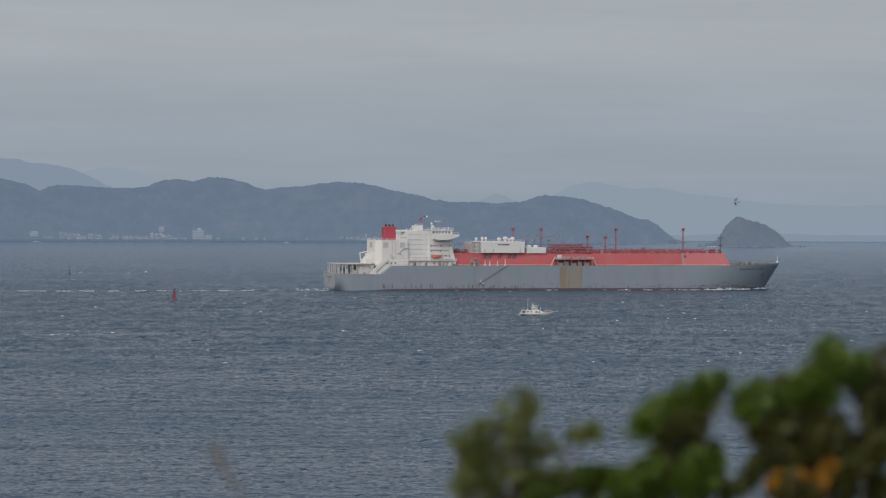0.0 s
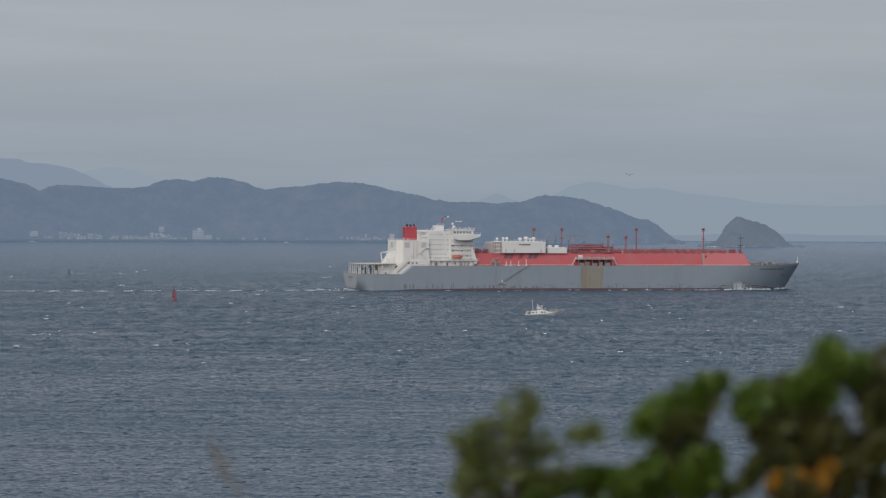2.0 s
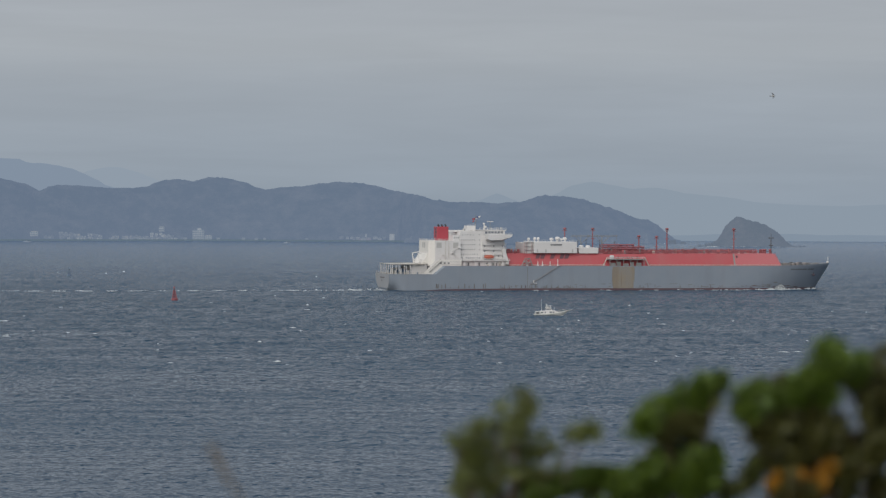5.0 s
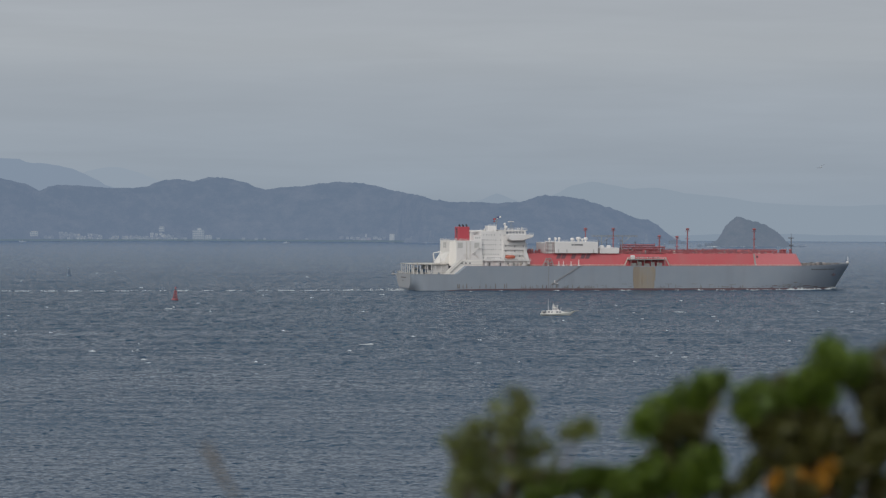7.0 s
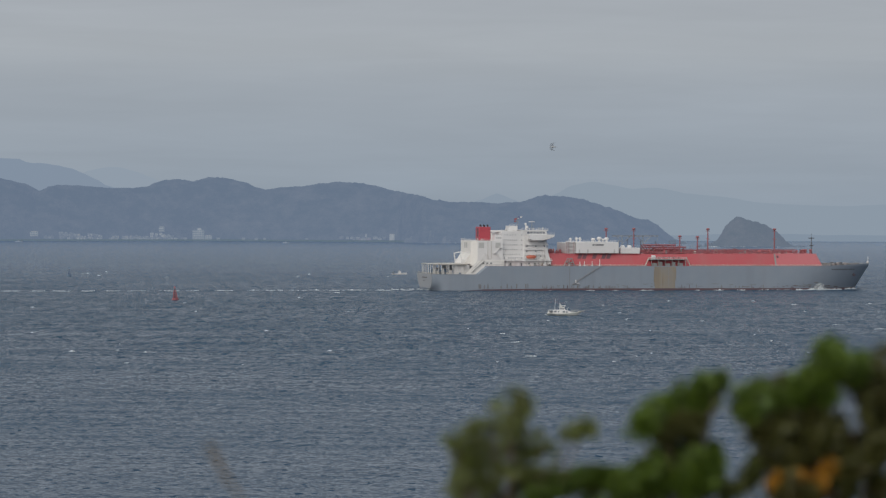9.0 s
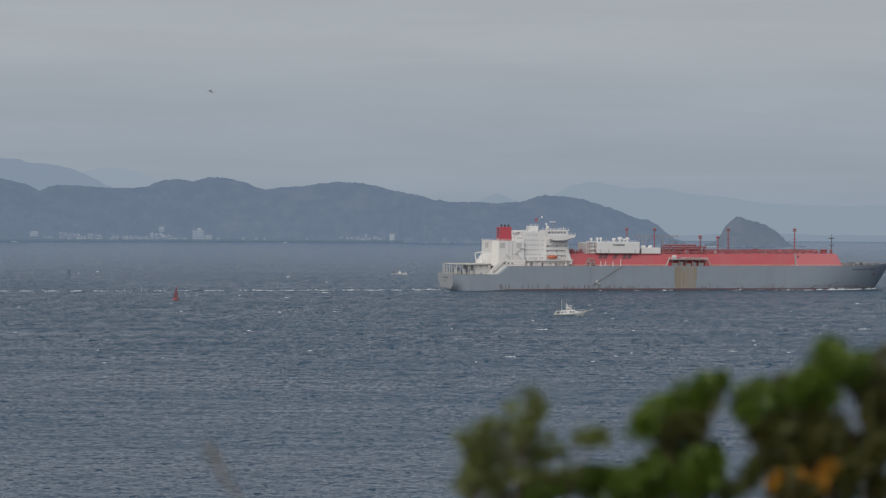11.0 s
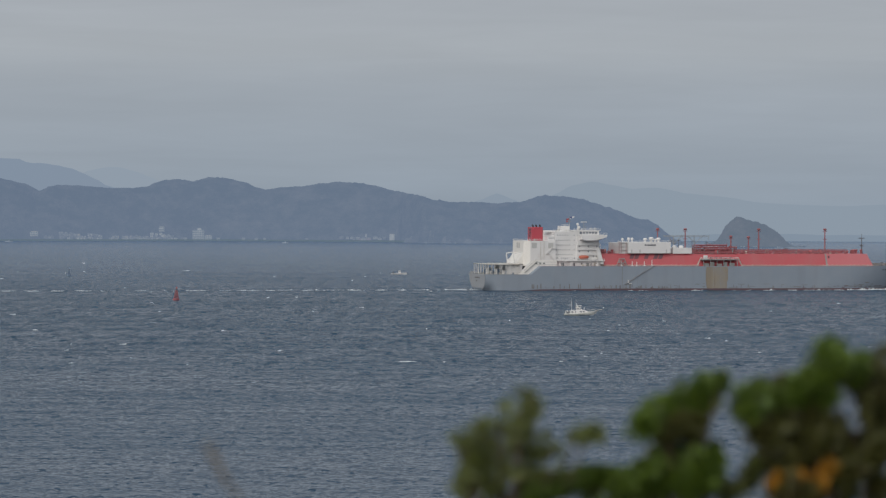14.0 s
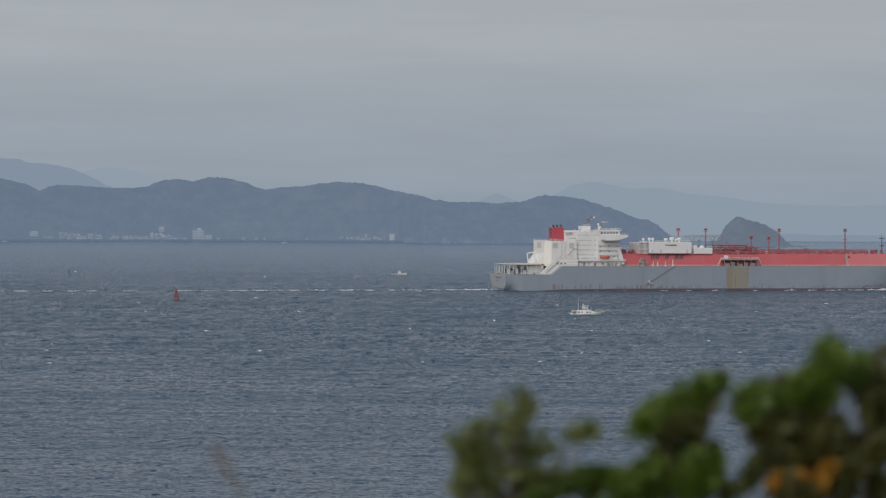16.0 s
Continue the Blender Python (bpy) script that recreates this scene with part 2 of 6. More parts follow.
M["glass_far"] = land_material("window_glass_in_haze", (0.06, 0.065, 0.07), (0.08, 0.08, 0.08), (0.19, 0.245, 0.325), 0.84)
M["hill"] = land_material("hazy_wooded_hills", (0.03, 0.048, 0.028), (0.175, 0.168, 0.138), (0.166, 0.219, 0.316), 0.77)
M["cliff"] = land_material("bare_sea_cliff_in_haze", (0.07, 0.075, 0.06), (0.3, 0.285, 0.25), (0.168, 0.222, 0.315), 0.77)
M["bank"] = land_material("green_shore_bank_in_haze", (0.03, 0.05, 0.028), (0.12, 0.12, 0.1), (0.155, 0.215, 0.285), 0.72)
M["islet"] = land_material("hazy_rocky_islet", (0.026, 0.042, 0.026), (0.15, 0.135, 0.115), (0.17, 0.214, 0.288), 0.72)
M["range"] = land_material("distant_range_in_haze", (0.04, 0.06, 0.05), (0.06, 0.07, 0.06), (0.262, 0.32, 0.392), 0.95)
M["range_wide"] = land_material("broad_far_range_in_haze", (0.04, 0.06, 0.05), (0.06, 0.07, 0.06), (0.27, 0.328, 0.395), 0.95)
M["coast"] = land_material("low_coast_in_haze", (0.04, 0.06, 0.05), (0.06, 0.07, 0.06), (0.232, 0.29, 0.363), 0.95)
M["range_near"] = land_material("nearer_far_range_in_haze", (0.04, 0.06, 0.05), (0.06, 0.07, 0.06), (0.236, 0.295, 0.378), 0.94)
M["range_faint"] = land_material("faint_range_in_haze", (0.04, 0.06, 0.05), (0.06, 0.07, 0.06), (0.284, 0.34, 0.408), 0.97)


def leaf_material(name, a, bcol, c3):
    m, n, l, b = material(name)
    g = n.new("ShaderNodeNewGeometry")
    c = mix(n, l, g.outputs["Random Per Island"], a, bcol)
    c = mix(n, l, ramp(n, l, noise_node(n, l, 9, 2), 0.55, 0.75, 0, 0.8), c, c3)
    l.new(c, b.inputs["Base Color"])
    b.inputs["Roughness"].default_value = 0.45
    # thin blades pass part of the light
    tr = n.new("ShaderNodeBsdfTranslucent")
    l.new(c, tr.inputs["Color"])
    ms = n.new("ShaderNodeMixShader")
    ms.inputs[0].default_value = 0.2
    l.new(b.outputs[0], ms.inputs[1])
    l.new(tr.outputs[0], ms.inputs[2])
    l.new(ms.outputs[0], n["Material Output"].inputs[0])
    return m


M["leaf"] = leaf_material("glossy_green_leaves", (0.05, 0.098, 0.012), (0.16, 0.235, 0.03), (0.032, 0.04, 0.012))
# olive leaves; their dark tone also paints shade under the green tufts
M["leaf_olive_shade"] = leaf_material("olive_worn_and_shade_leaves", (0.054, 0.062, 0.017), (0.13, 0.128, 0.035), (0.078, 0.05, 0.025))
M["leaf_pale"] = leaf_material("pale_olive_wind_worn_leaves", (0.062, 0.09, 0.018), (0.165, 0.185, 0.042), (0.11, 0.075, 0.04))
M["leaf_orange"] = leaf_material("orange_autumn_leaves", (0.42, 0.19, 0.015), (0.58, 0.3, 0.03), (0.2, 0.08, 0.02))


# ---- mesh helpers ----
def part(name, bm, mat, parent=None, label="", smooth=False):
    me = bpy.data.meshes.new(name)
    bm.normal_update()
    bm.to_mesh(me)
    bm.free()
    if smooth:
        me.shade_smooth()
    me.materials.append(M[mat])
    ob = new(name, me)
    if parent:
        ob.parent = parent
    if label:
        ob["label"] = label
    return ob


def empty(name, m=None):
    ob = new(name)
    ob.empty_display_size = 0.5
    if m is not None:
        ob.matrix_world = m
    return ob


def box(bm, x0, x1, y0, y1, z0, z1, bevel=0.0):
    vs = [bm.verts.new((x, y, z)) for x in (x0, x1) for y in (y0, y1) for z in (z0, z1)]
    fs = [bm.faces.new([vs[i] for i in f]) for f in ((0, 1, 3, 2), (4, 6, 7, 5), (0, 4, 5, 1), (2, 3, 7, 6), (0, 2, 6, 4), (1, 5, 7, 3))]
    if bevel:
        bmesh.ops.bevel(bm, geom=list({e for f in fs for e in f.edges}), offset=bevel, segments=1, affect="EDGES")
    return bm


def prism(bm, outline, y0, y1):
    """A side outline of (x, z) points, drawn out from y0 to y1."""
    a = [bm.verts.new((x, y0, z)) for x, z in outline]
    b = [bm.verts.new((x, y1, z)) for x, z in outline]
    n = len(a)
    bm.faces.new(a)
    bm.faces.new(b[::-1])
    for i in range(n):
        bm.faces.new((a[i], b[i], b[(i + 1) % n], a[(i + 1) % n]))
    bmesh.ops.recalc_face_normals(bm, faces=bm.faces)
    return bm


def rod(bm, p, q, r0, r1=None, n=8):
    """A round bar from p to q."""
    p, q = Vector(p), Vector(q)
    r1 = r0 if r1 is None else r1
    d = (q - p).normalized()
    u = d.orthogonal().normalized()
    v = d.cross(u)
    rings = []
    for c, r in ((p, r0), (q, r1)):
        rings.append([bm.verts.new(c + r * (math.cos(2 * math.pi * i / n) * u + math.sin(2 * math.pi * i / n) * v)) for i in range(n)])
    for i in range(n):
        j = (i + 1) % n
        bm.faces.new((rings[0][i], rings[0][j], rings[1][j], rings[1][i]))
    bm.faces.new(rings[0][::-1])
    bm.faces.new(rings[1])
    return bm


def lathe(bm, profile, centre=(0, 0, 0), n=16):
    """A profile of (radius, z), turned round the upright axis through centre."""
    rings = []
    for r, z in profile:
        rings.append([bm.verts.new((centre[0] + r * math.cos(2 * math.pi * i / n), centre[1] + r * math.sin(2 * math.pi * i / n), centre[2] + z)) for i in range(n)])
    for a, b in zip(rings, rings[1:]):
        for i in range(n):
            j = (i + 1) % n
            bm.faces.new((a[i], a[j], b[j], b[i]))
    bm.faces.new(rings[0][::-1])
    bm.faces.new(rings[-1])
    return bm


def loft(bm, rings, closed=False, caps=True):
    rows = [[bm.verts.new(p) for p in r] for r in rings]
    m = len(rows[0])
    for a, b in zip(rows, rows[1:]):
        for i in range(m if closed else m - 1):
            j = (i + 1) % m
            try:
                bm.faces.new((a[i], a[j], b[j], b[i]))
            except ValueError:
                pass
    if caps:
        for r in (rows[0], rows[-1]):
            try:
                bm.faces.new(r)
            except ValueError:
                pass
    return rows


def rail(bm, a, b, height=1.1, step=3.0, r=0.06):
    """Upright stanchions and two bars between two deck points."""
    a, b = Vector(a), Vector(b)
    k = max(1, int((b - a).length / step))
    up = Vector((0, 0, height))
    for i in range(k + 1):
        p = a.lerp(b, i / k)
        rod(bm, p, p + up, r, r, 4)
    for z in (0.55, 1.0):
        rod(bm, a + up * z, b + up * z, r * 0.8, r * 0.8, 4)
    return bm


# ---- sea ----
SEA_DRIFT = (-3.5, -0.35)
WAVE_RISE = 0.115


def graded(*stretches):
    """Coordinates from (start, stop, step at start, step at stop) stretches."""
    out = []
    for a, b, s0, s1 in stretches:
        v = a
        while v < b:
            out.append(v)
            v += s0 + (s1 - s0) * (v - a) / (b - a)
    out.append(stretches[-1][1])
    return np.array(out)


def make_sea():
    rng = np.random.default_rng(5)
    xs = graded((-5200, -950, 400, 60), (-950, -200, 8, 2.4), (-200, -112, 1.7, 1.2), (-112, 165, 0.78, 0.78), (165, 250, 1.2, 1.7), (250, 1010, 2.4, 8), (1010, 5200, 60, 400))
    ys = graded((-3000, 430, 300, 40), (430, 1000, 0.68, 1.5), (1000, 2200, 1.5, 4.5), (2200, 5010, 6.0, 14.0), (5010, 5700, 60, 200))
    dx = np.gradient(xs)[None, :]
    dy = np.gradient(ys)[:, None]
    step = np.maximum(dx, dy * 0.7)
    X, Y = np.meshgrid(xs, ys)
    Z = np.zeros_like(X)
    waves = 72
    lams = 3.6 * (18 / 3.6) ** (rng.random(waves) ** 1.2)
    amps = lams ** 0.85 * (0.5 + rng.random(waves))
    amps *= WAVE_RISE * math.sqrt(2 / (amps ** 2).sum())
    for lam, amp in zip(lams, amps):
        ang = math.pi + rng.normal(0.75, 0.8)
        ph = rng.random() * 6.283
        fade = np.clip((lam / step - 2.2) / 2.5, 0, 1)
        Z += amp * fade * np.sin(2 * math.pi / lam * (X * math.cos(ang) + Y * math.sin(ang)) + ph)
    # sheltered water under the near shore; crests sharper than troughs
    Z *= np.interp(Y, (430, 620, 1000, 1400), (0.4, 0.5, 1.0, 1.1))
    Z += 0.9 * np.clip(Z, 0, None) ** 1.6
    ny, nx = X.shape
    me = bpy.data.meshes.new("sea")
    me.vertices.add(nx * ny)
    me.vertices.foreach_set("co", np.stack([X, Y, Z], -1).astype(np.float32).ravel())
    i = (np.arange(ny - 1)[:, None] * nx + np.arange(nx - 1)[None, :]).ravel()
    quads = np.stack([i, i + 1, i + 1 + nx, i + nx], -1).astype(np.int32)
    me.loops.add(quads.size)
    me.loops.foreach_set("vertex_index", quads.ravel())
    me.polygons.add(len(quads))
    me.polygons.foreach_set("loop_start", np.arange(0, quads.size, 4, dtype=np.int32))
    me.update(calc_edges=True)
    me.shade_smooth()
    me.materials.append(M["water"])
    return tagged(new("sea", me), "wind-ruffled grey-blue sea with short choppy waves", "sea", kind="structure")


sea = make_sea()


# ---- land ----
def wooded_land(name, crest, shore, depth, mat, step=7.0, rough=1.0, seed=0.0, trees=2.6):
    """A hill range: crest is (x, height) summits and saddles, shore gives the distance of its foot at x, depth how far back it reaches."""
    cx, cz = np.array([c[0] for c in crest]), np.array([c[1] for c in crest])
    xs = np.arange(cx[0], cx[-1] + step, step)
    m = 26
    bm = bmesh.new()
    rows = []
    for x in xs:
        i = min(max(int(np.searchsorted(cx, x)) - 1, 0), len(cx) - 2)
        u = min(max((x - cx[i]) / (cx[i + 1] - cx[i]), 0), 1)
        top = cz[i] + (cz[i + 1] - cz[i]) * (u * 0.45 + 0.55 * u * u * (3 - 2 * u))
        row = []
        for j in range(m + 1):
            v = j / m
            y = shore(x) + depth * v
            vv = max(v - 0.12, 0) / 0.5
            lift = 0.018 * min(v / 0.05, 1) + 0.982 * math.sin(min(vv, 1) * math.pi / 2) ** 0.85 if v < 0.62 else 1 - 0.5 * ((v - 0.62) / 0.38) ** 2
            spur = noise.fractal((x / 90 + seed, y / 60, seed), 0.9, 2.1, 4)
            z = top * lift + rough * spur * 11 * math.sin(math.pi * min(max(v - 0.1, 0) / 0.46, 1))
            z += trees * noise.noise((x / 9, y / 9, seed)) * min(1, v * 8) + 0.7 * trees * noise.noise((x / 4, y / 4, seed + 3)) * min(1, v * 8)
            row.append((x, y, max(z, 0.2 if v > 0 else -1.5)))
        rows.append(row)
    loft(bm, rows, caps=False)
    return part(name, bm, mat, smooth=True)


def shore_line(x):
    return float(np.interp(x, (-776, -406, -170, -76, -58, -30, 103, 370), (4335, 4489, 4454, 4448, 4357, 4279, 4279, 4395)))


MAIN_CREST = ((-774, 111.4), (-748, 105.2), (-730, 102.4), (-713, 98.1), (-691, 92.7), (-668, 81.7), (-655, 88.3), (-638, 92.0), (-616, 91.0), (-590, 89.8), (-571, 87.9),
              (-553, 87.1), (-525, 87.3), (-498, 89.8), (-485, 96.4), (-470, 101.5), (-453, 102.6), (-436, 101.7), (-421, 99.1), (-409, 103.7), (-393, 106.7), (-369, 105.6),
              (-336, 98.2), (-315, 89.6), (-299, 85.7), (-273, 89.8), (-233, 92.2), (-204, 96.8), (-175, 99.3), (-141, 97.7), (-112, 92.6), (-84, 84.8), (-42, 77.2),
              (-14, 68.9), (14, 65.7), (60, 65.4), (90, 63.4), (100, 65.0), (127, 66.0), (143, 71.9), (155, 76.0), (166, 77.6), (184, 76.2), (205, 75.1),
              (227, 71.6), (247, 65.6), (272, 58.3), (291, 52.1), (307, 44.1), (326, 38.9), (339, 37.4), (349, 29.6), (359, 20.6), (371, 12.1), (388, 1.9))
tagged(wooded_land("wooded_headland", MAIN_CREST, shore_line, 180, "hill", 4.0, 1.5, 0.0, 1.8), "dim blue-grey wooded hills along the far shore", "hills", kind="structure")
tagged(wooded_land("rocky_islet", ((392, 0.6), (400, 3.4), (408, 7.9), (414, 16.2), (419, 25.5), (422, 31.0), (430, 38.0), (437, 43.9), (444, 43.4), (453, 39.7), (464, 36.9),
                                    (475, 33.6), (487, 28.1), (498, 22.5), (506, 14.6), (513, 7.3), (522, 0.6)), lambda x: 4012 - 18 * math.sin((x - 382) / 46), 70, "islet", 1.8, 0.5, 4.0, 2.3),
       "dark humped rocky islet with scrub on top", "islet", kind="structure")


def shore_rock(x, y, w, hgt, seed):
    """A low weathered rock standing in the shallows."""
    bm = bmesh.new()
    bmesh.ops.create_icosphere(bm, subdivisions=3, radius=1.0)
    for v in bm.verts:
        k = 1 + 0.45 * noise.noise(v.co * 1.6 + Vector((seed, 0, 0))) + 0.2 * noise.noise(v.co * 4 + Vector((0, seed, 0)))
        v.co = Vector((v.co.x * w * k, v.co.y * w * 0.6 * k, v.co.z * hgt * k))
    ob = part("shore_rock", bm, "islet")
    ob.matrix_world = pose(x, y, 0)
    return tagged(ob, "dark weathered rock standing in the shallows", "rock", "rocks round the islet")


for k, (x, y, w, hgt) in enumerate(((392, 4016, 6, 4.5), (400, 4012, 5, 6), (380, 4018, 4, 2.5), (528, 4014, 5, 2.2), (535, 4016, 2.5, 1.8), (369, 4355, 7, 6), (386, 4362, 5, 3), (407, 4008, 4, 5))):
    shore_rock(x, y, w, hgt, 5.0 + 3 * k)


def sea_cliff(x, y, w, hgt, seed):
    """A bare steep face broken out of the foot of the headland."""
    bm = bmesh.new()
    rows = []
    for j in range(9):
        v = j / 8
        row = []
        for i in range(15):
            u = i / 14
            edge = math.sin(math.pi * u) ** 0.6
            jag = noise.noise((u * 5 + seed, v * 4, seed))
            row.append((x + w * (u - 0.5) * (1 - 0.2 * v) + 2.5 * jag, y - 6 + 16 * v + 2.5 * jag - 5 * edge, -1 + (hgt + 1) * v * (0.35 + 0.65 * edge) * (0.8 + 1.1 * noise.noise((u * 3.3 + seed, 0.5, seed)))))
        rows.append(row)
    loft(bm, rows, caps=False)
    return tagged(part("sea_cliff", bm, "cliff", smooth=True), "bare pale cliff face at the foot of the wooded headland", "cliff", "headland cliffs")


for k, (x, w, hgt) in enumerate(((-54, 18, 9), (-17, 14, 17), (4, 18, 13), (46, 34, 6), (90, 30, 5), (209, 26, 7), (268, 22, 10), (327, 16, 13))):
    sea_cliff(x, shore_line(x), w, hgt, 2.0 + 4 * k)
FAR = (
    (((-864, 147.5), (-803, 143.6), (-765, 142.3), (-751, 134.4), (-729, 135.3), (-702, 131.3), (-672, 125.3), (-648, 115.2), (-627, 105.1), (-610, 94.9), (-567, 82.3), (-526, 73.3)), 4880, "range_near"),
    (((-686, 105.0), (-645, 123.7), (-613, 129.0), (-593, 129.0), (-562, 121.0), (-531, 109.3), (-508, 97.8), (-468, 84.1)), 4930, "range_faint"),
    (((37, 60.4), (67, 71.8), (98, 84.1), (124, 74.0), (159, 57.9)), 4890, "range"),
    (((150, 61.0), (201, 81.7), (234, 99.0), (270, 106.2), (309, 99.4), (342, 93.0), (384, 95.7), (415, 90.8), (441, 84.9), (490, 81.1), (528, 77.0), (555, 71.4), (580, 68.5), (656, 64.9), (729, 63.2),
      (799, 66.5), (900, 61.9)), 4890, "range_wide"),
    (((350, 7.5), (421, 9.3), (521, 12.9), (572, 11.9), (622, 13.1), (680, 10.8), (723, 11.8), (800, 10.7), (900, 11.5)), 4820, "coast"),
)
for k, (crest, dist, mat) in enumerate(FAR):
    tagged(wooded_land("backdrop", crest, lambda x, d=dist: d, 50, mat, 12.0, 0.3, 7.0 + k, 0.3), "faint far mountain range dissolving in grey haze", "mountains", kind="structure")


# ---- the town on the far shore ----
def hillside(x, z):
    """How far off a house at x stands for its ground to lie z metres above the sea."""
    return shore_line(x) + (12 if z < 3.5 else 21.6 + 57 * (z / 93) ** 1.18)


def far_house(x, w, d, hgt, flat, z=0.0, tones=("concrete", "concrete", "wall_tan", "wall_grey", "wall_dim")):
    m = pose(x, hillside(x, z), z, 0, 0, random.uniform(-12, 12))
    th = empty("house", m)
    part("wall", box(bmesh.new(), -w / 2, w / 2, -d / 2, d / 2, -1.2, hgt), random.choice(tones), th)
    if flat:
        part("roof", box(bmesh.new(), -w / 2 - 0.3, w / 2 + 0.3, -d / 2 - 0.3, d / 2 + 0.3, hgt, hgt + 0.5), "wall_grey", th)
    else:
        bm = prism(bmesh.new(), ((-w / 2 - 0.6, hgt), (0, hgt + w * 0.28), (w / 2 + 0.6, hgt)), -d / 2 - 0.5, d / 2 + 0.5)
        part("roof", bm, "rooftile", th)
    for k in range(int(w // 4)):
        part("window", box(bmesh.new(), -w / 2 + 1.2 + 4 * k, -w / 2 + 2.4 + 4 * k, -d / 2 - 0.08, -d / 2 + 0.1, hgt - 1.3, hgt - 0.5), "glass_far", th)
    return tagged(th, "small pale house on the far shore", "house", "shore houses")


def far_block(x, w, d, floors, name="apartment_building", z=0.0, label="white flat-roofed apartment block by the water", bays=5):
    th = empty(name, pose(x, hillside(x, z), z))
    hgt = floors * 3.0
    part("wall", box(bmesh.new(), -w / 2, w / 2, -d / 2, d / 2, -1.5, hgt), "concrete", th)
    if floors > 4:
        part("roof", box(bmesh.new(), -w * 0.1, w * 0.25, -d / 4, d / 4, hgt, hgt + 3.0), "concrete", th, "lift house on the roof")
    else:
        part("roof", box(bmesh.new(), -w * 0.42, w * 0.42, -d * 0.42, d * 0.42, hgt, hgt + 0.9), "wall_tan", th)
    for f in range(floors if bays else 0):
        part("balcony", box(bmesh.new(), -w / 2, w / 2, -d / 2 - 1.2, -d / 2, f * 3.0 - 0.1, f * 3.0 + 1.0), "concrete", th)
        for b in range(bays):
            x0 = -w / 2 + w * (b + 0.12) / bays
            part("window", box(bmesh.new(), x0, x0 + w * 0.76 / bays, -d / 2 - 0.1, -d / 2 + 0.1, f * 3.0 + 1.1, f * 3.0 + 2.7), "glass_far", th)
    return tagged(th, label, "building")


random.seed(11)
far_block(-405.8, 18.5, 13, 5, z=2.6)
far_block(-389.1, 11, 9, 2, "annexe_building", 2.6, label="low white annexe beside the apartment block", bays=3)
far_block(-664, 12, 9, 2, "harbour_building", 8.6, "pale square building near the shore", 3)
far_block(-466, 8.6, 7, 2, "hillside_hotel", 16.5, "white building standing above the shore houses", 3)
far_block(-83.9, 8.2, 8, 3, "white_tower_block", 3.2, "pale tower-like building at the headland", 0)
# low sheds, the crowded middle of the town, then the looser row along the water
for x in (-646, -641, -637):
    far_house(x, 6.5, 7, 2.2, False, 4.6)
for k in range(34):
    far_house(random.uniform(-624, -600), random.uniform(3, 6.5), random.uniform(5, 8), random.uniform(1.8, 3.4), random.random() < 0.5, random.uniform(2.6, 11), ("wall_grey", "wall_dim", "wall_dim"))
for k in range(30):
    far_house(random.uniform(-600, -560), random.uniform(3, 7.5), random.uniform(5, 8), random.uniform(1.3, 2.6), random.random() < 0.5, random.choice((2.6, 3.2, 4.4, 5.5, 7.5, 8.5)))
for k in range(74):
    far_house(random.uniform(-548, -442), random.uniform(2.5, 6.5), random.uniform(5, 8), random.uniform(1.1, 2.2), random.random() < 0.4, random.choice((2.6, 3.0, 3.6, 4.6, 6.0)))
for k in range(12):
    far_house(random.uniform(-482, -452), random.uniform(3, 6), random.uniform(5, 8), random.uniform(2.0, 3.4), random.random() < 0.5, random.uniform(5, 10))
for x in (-432, -427, -372, -330, -309, -295, -225):
    far_house(x, random.uniform(3.5, 6), 7, random.uniform(1.4, 2.2), random.random() < 0.5, 2.8, ("wall_grey", "wall_dim"))
for x in (-167, -158, -151, -146, -141, -136, -131, -128, -122, -112, -104, -97):
    far_house(x, random.uniform(4, 8), 8, random.uniform(1.8, 3.4), random.random() < 0.5, random.choice((2.8, 3.6, 5.0)), ("wall_grey", "wall_dim", "wall_rose"))
far_house(-127, 3.2, 3, 4.0, True, 8.0, ("wall_grey",))


def make_sea_wall():
    """The low green bank and wall that carries the shore road."""
    bm = bmesh.new()
    rows = [[], [], [], []]
    for k in range(150):
        x = -800 + 5 * k
        y = shore_line(x)
        lift = 2.3 + 0.5 * noise.noise((x / 14, 0, 5))
        for row, (dy, z) in zip(rows, ((-3, -1), (-2.4, 0.8), (1, lift), (14, lift + 0.2))):
            row.append((x, y + dy, z))
    loft(bm, rows, caps=False)
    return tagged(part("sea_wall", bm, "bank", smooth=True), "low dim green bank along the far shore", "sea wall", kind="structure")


make_sea_wall()


# ---- foam ----
def foam_lump(bm, cx, cy, length, width, height, turn=0.0, z=0.0):
    """A ragged low ridge of broken water, its edges sinking under the surface."""
    nu, nv = max(6, int(length / 0.8)), 5
    nu = min(nu, 24)
    s = random.random() * 100
    rows = []
    for i in range(nu + 1):
        u = i / nu * 2 - 1
        row = []
        for j in range(nv + 1):
            v = j / nv * 2 - 1
            rag = 0.55 + 1.1 * noise.noise((u * length * 0.4 + s, v * 1.2, s)) + 0.6 * noise.noise((u * length * 0.95, v * 1.8 + s, s))
            hgt = height * (1 - abs(u) ** 2.2) * (1 - v * v) * max(rag, -0.2) - 0.1
            x, y = u * length / 2 + 0.2 * noise.noise((s, u * 5, v)), v * width / 2 + 0.3 * width * noise.noise((u * 2.4, s, 0))
            row.append((cx + x * math.cos(turn) - y * math.sin(turn), cy + x * math.sin(turn) + y * math.cos(turn), z + hgt))
        rows.append(row)
    loft(bm, rows, caps=False)
    return bm


# ---- the gas carrier ----
HB = 24.0
DECK, AFT_DECK = 15.4, 10.2


